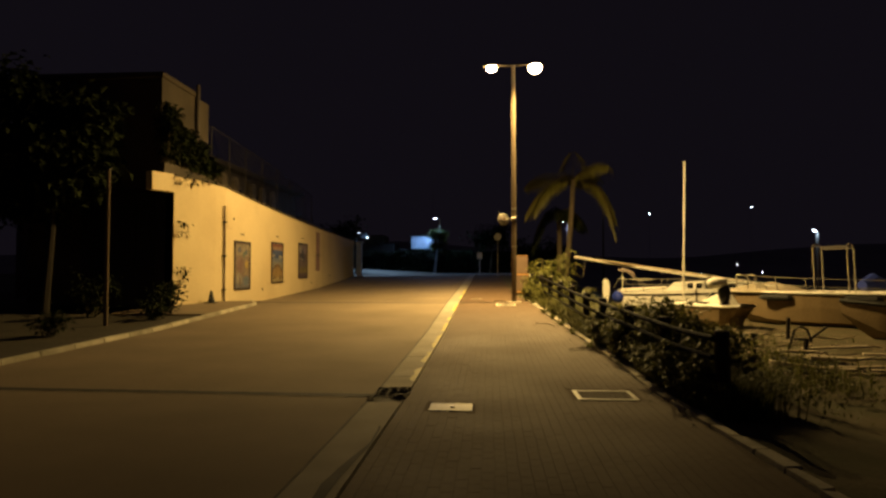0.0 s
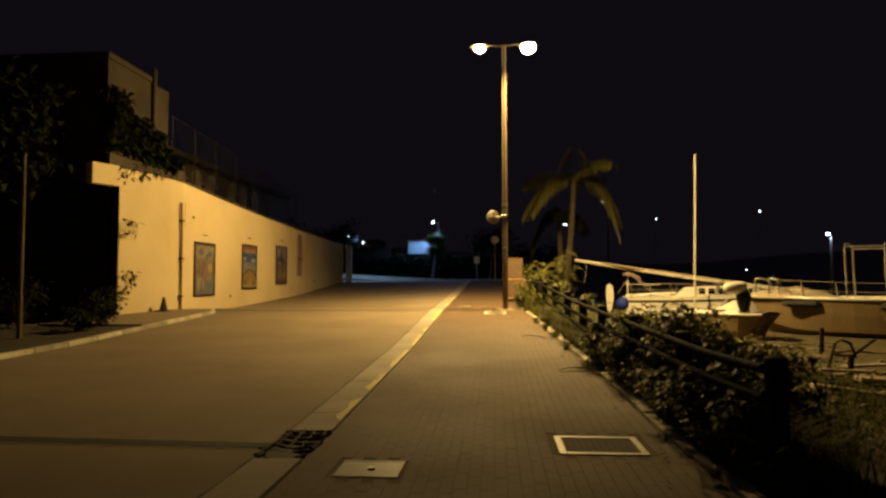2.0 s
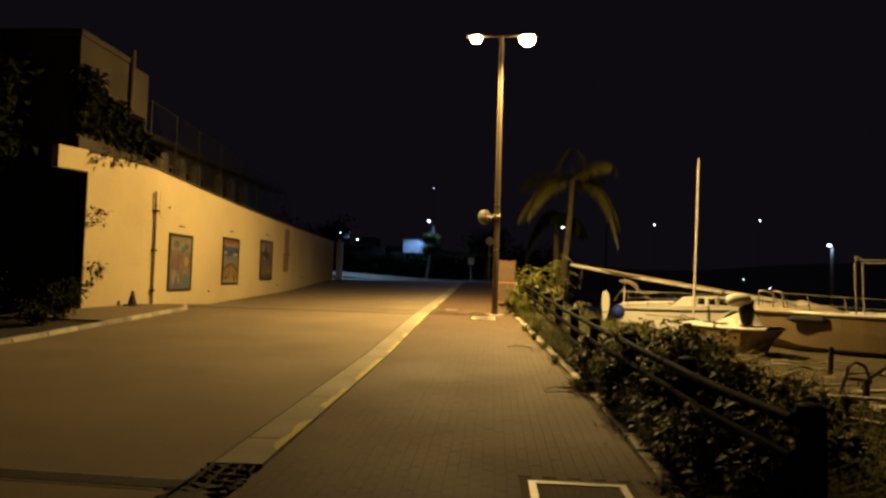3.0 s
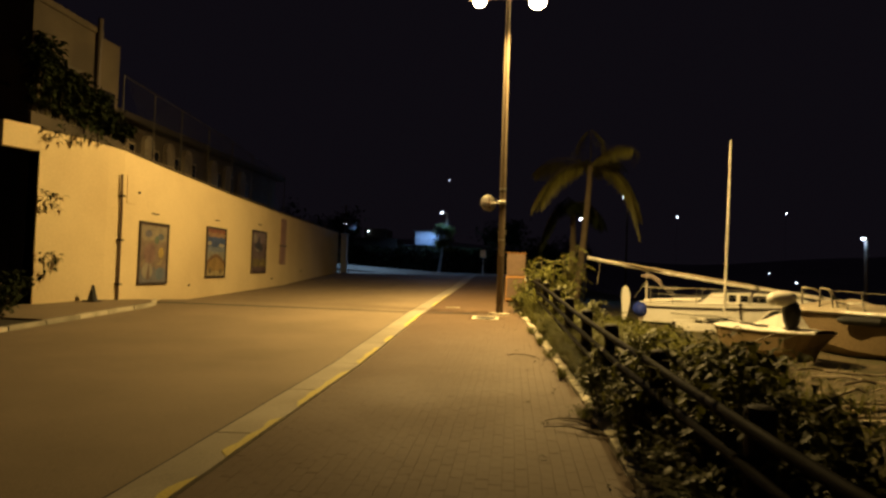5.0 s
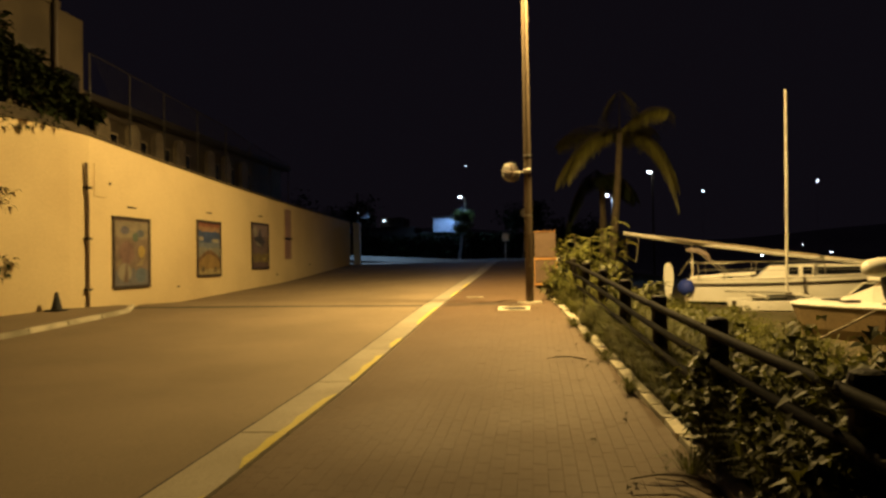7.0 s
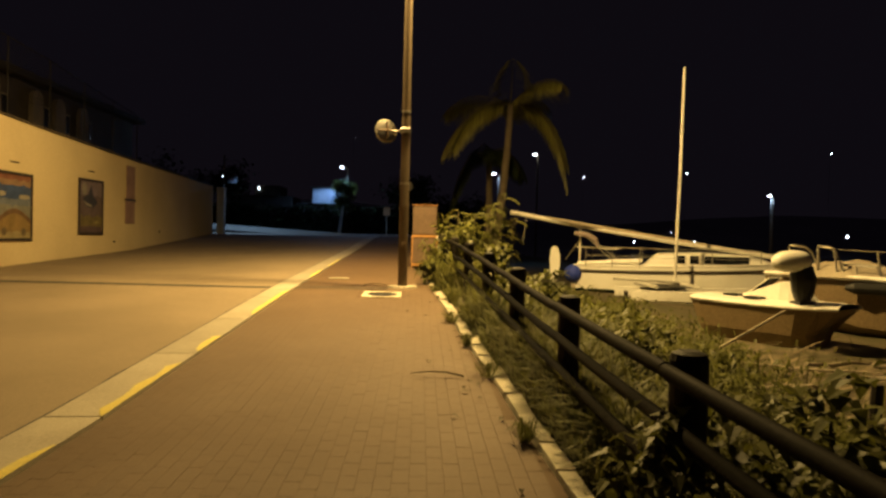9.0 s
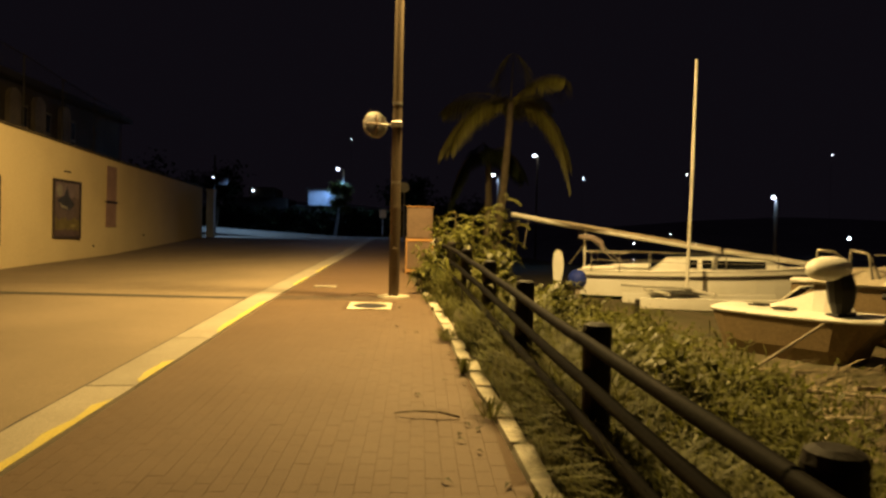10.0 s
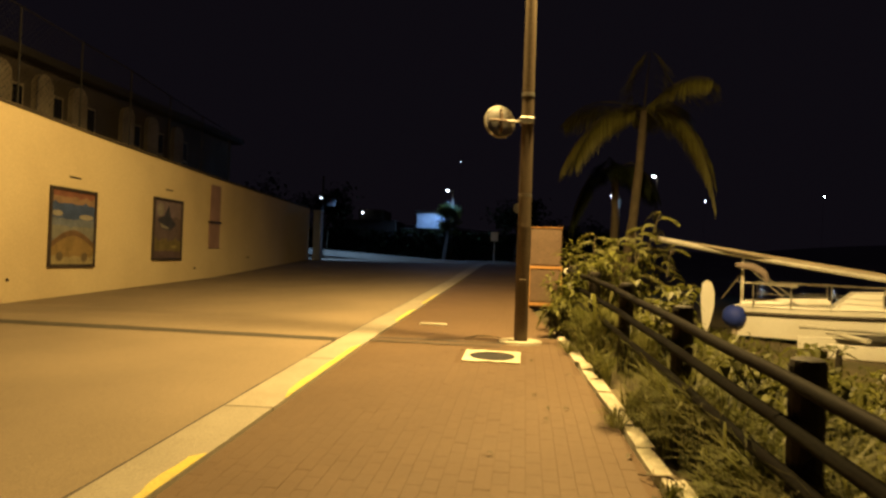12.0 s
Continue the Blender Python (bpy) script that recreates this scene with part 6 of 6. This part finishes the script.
def tree(place, height, crown, n, seed, label, mat, L=0.3, bark=None, lean=0.2):
    rnd = random.Random(seed)
    t = thing("tree", place, label, "tree")
    P = Vector(place)
    tr, cr = Shape(), Shape()
    top = P + Vector((lean, 0.1, height * 0.62))
    tr.tube([P - Vector((0, 0, 0.2)), P.lerp(top, 0.5) + Vector((0.1, 0, 0)), top], [0.16, 0.11, 0.06], 9)
    ends = []
    for i in range(14):
        a, e = rnd.uniform(0, 2 * math.pi), rnd.uniform(0.0, 1.1)
        r = crown * rnd.uniform(0.5, 1.0)
        q = P.lerp(top, rnd.uniform(0.55, 1)) 
        e2 = q + Vector((math.cos(a) * math.cos(e), math.sin(a) * math.cos(e), math.sin(e))) * r
        tr.tube([q, q.lerp(e2, 0.5) + Vector((0, 0, 0.1)), e2], [0.05, 0.03, 0.01], 5)
        ends.append((q, e2))
    for i in range(n):
        q, e2 = ends[rnd.randrange(len(ends))]
        c = q.lerp(e2, rnd.uniform(0.35, 1.05)) + Vector((rnd.gauss(0, 1), rnd.gauss(0, 1), rnd.gauss(0, 0.8))) * crown * 0.16
        leaf(cr, c, Vector((rnd.gauss(0, 1), rnd.gauss(0, 1), rnd.uniform(-0.8, 0.5))), Vector((0, 0, 1)), L * rnd.uniform(0.6, 1.2), L * 0.27)
    put("trunk", tr, bark or M_BARK, t)
    put("crown", cr, mat, t)
    return t


# lack of light put into the leaf colour and the post-wood trunk
tree((-13.6, 19.4, 0.3), 8.8, 2.7, 12000, 51, "tree beside the gate, leaves and trunk coloured as unlit", M_SHADEDLEAF, 0.42, M_LOG)
tree((-5.72, 68.3, 1.7), 6.4, 1.25, 1500, 53, "small roadside tree, the far lamp's light painted on its pale trunk", M_LEAF, 0.3, M_LITBARK, 0.35)
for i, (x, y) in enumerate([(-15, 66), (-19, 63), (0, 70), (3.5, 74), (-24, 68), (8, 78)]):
    tree((x, y, ground_level(x, y)), 6.5, 2.8, 1100, 60 + i, "distant tree beyond the lane's end, leaves coloured as unlit", M_SHADEDLEAF, 0.5)

# hedge closing the lane's end, its shade put into the leaf colour
gs = Shape()
rnd = random.Random(88)
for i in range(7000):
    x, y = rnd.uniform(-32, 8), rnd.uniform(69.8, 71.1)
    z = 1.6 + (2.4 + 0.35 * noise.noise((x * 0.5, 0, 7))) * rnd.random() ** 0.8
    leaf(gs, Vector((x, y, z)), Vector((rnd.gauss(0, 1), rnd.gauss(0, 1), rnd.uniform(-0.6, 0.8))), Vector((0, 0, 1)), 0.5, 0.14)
tagged(part("hedge", gs, M_SHADEDLEAF), "overgrown hedge at the end of the lane, leaves coloured as unlit", "hedge", kind="stuff")

# fallen twigs by the kerb
rnd = random.Random(9)
for x, y, L, a in ((1.85, 12.7, 0.7, 2.7), (1.9, 12.9, 0.6, 2.3), (1.8, 13.1, 0.5, 3.0), (1.35, 17.3, 0.5, 2.9), (0.35, 23.9, 0.5, 0.3), (1.75, 19.0, 0.3, 2.8)):
    t = thing("fallen_twig", (x, y, lane(0, y)), "dry brown twig fallen on the footway", "twig", "fallen twigs")
    d = Vector((math.cos(a), math.sin(a), 0))
    b = Vector((x, y, 0))
    p = []
    for k in range(4):
        q = b + d * L * (k / 3 - 0.5) + Vector((-d.y, d.x, 0)) * rnd.uniform(-0.04, 0.04)
        p.append((q.x, q.y, lane(0, q.y) + 0.022 + (0.03 if k in (1, 2) else 0)))
    s = Shape().tube(p, [0.012, 0.011, 0.008, 0.004], 5)
    for k in (1, 2):
        e = Vector(p[k]) + Vector((rnd.uniform(-0.15, 0.15), rnd.uniform(-0.15, 0.15), 0.01))
        s.tube([p[k], e], [0.007, 0.003], 4)
    put("twig", s, M_BARK, t)
rnd = random.Random(91)
for i in range(40):
    y = rnd.uniform(7, 23)
    x = kerb_x(y) - abs(rnd.gauss(0, 0.35)) - 0.03
    s = Shape()
    a = rnd.uniform(0, 2 * math.pi)
    leaf(s, Vector((x, y, lane(0, y) + 0.012)), Vector((math.cos(a), math.sin(a), 0.05)), Vector((0, 0, 1)), rnd.uniform(0.05, 0.1), 0.016, 0.3, 0.05)
    tagged(part("fallen_leaf", s, M_STEM), "dry brown leaf fallen on the footway", "leaf", "fallen leaves")

# ---- paving bricks, last ----
BL, BWD, GAP = 0.2, 0.1, 0.0014


def brick_points(x, y):
    a, b, c, d = x + GAP / 2, x + BWD - GAP / 2, y + GAP / 2, y + BL - GAP / 2
    j = 0.0012 * noise.noise((x * 31, y * 23, 0))
    z0, z1 = lane(0, c) + 0.003 + j, lane(0, d) + 0.003 + j
    e = 0.001
    pts = [(a, c, z0 - 0.03), (b, c, z0 - 0.03), (b, d, z1 - 0.03), (a, d, z1 - 0.03), (a, c, z0 - e), (b, c, z0 - e), (b, d, z1 - e), (a, d, z1 - e), (a + e, c + e, z0), (b - e, c + e, z0), (b - e, d - e, z1), (a + e, d - e, z1)]
    fs = [(8, 9, 10, 11)] + [(4 + i, 4 + (i + 1) % 4, 8 + (i + 1) % 4, 8 + i) for i in range(4)] + [(i, (i + 1) % 4, 4 + (i + 1) % 4, 4 + i) for i in range(4)]
    return pts, fs


def covered(x, y):
    return any(x0 - BWD + 0.01 < x < x1 - 0.01 and y0 - BL + 0.01 < y < y1 - 0.01 for x0, y0, x1, y1 in ((1.1, 8.54, 1.87, 9.20), (-0.72, 7.76, -0.21, 8.16), (0.21, 22.32, 0.87, 22.98), (-0.72, 25.1, -0.3, 25.3)))


rest = Shape()
first = None
flat = None
cols = int((2.6 + 1.1) / BWD)
for i in range(cols):
    x = -1.07 + i * BWD
    y = 1.0 + (BL / 2 if i % 2 else 0)
    while y < 34:
        if x + BWD < kerb_x(y + 0.1) and not covered(x, y):
            pts, fs = brick_points(x, y)
            if 6.0 <= y < 8.05 and 0.55 <= x < 2.4:
                if flat is None:
                    flat = Shape().add([(p[0] - x, p[1] - y, p[2] - lane(0, y)) for p in pts], fs).mesh("paver", M_PAVER)
                o = new("paver", flat)
                o.parent = pave
                o.location = (x, y, lane(0, y) + 0.0012 * noise.noise((x * 31, y * 23, 0)))
            else:
                rest.add(pts, fs)
        y += BL
me = bpy.data.meshes.new("pavers")
me.from_pydata(rest.v, [], rest.f)
me.materials.append(M_BRICK)
o = new("pavers", me)
o.parent = pave
tagged(o, "worn red-brown clay pavers", kind="stuff")
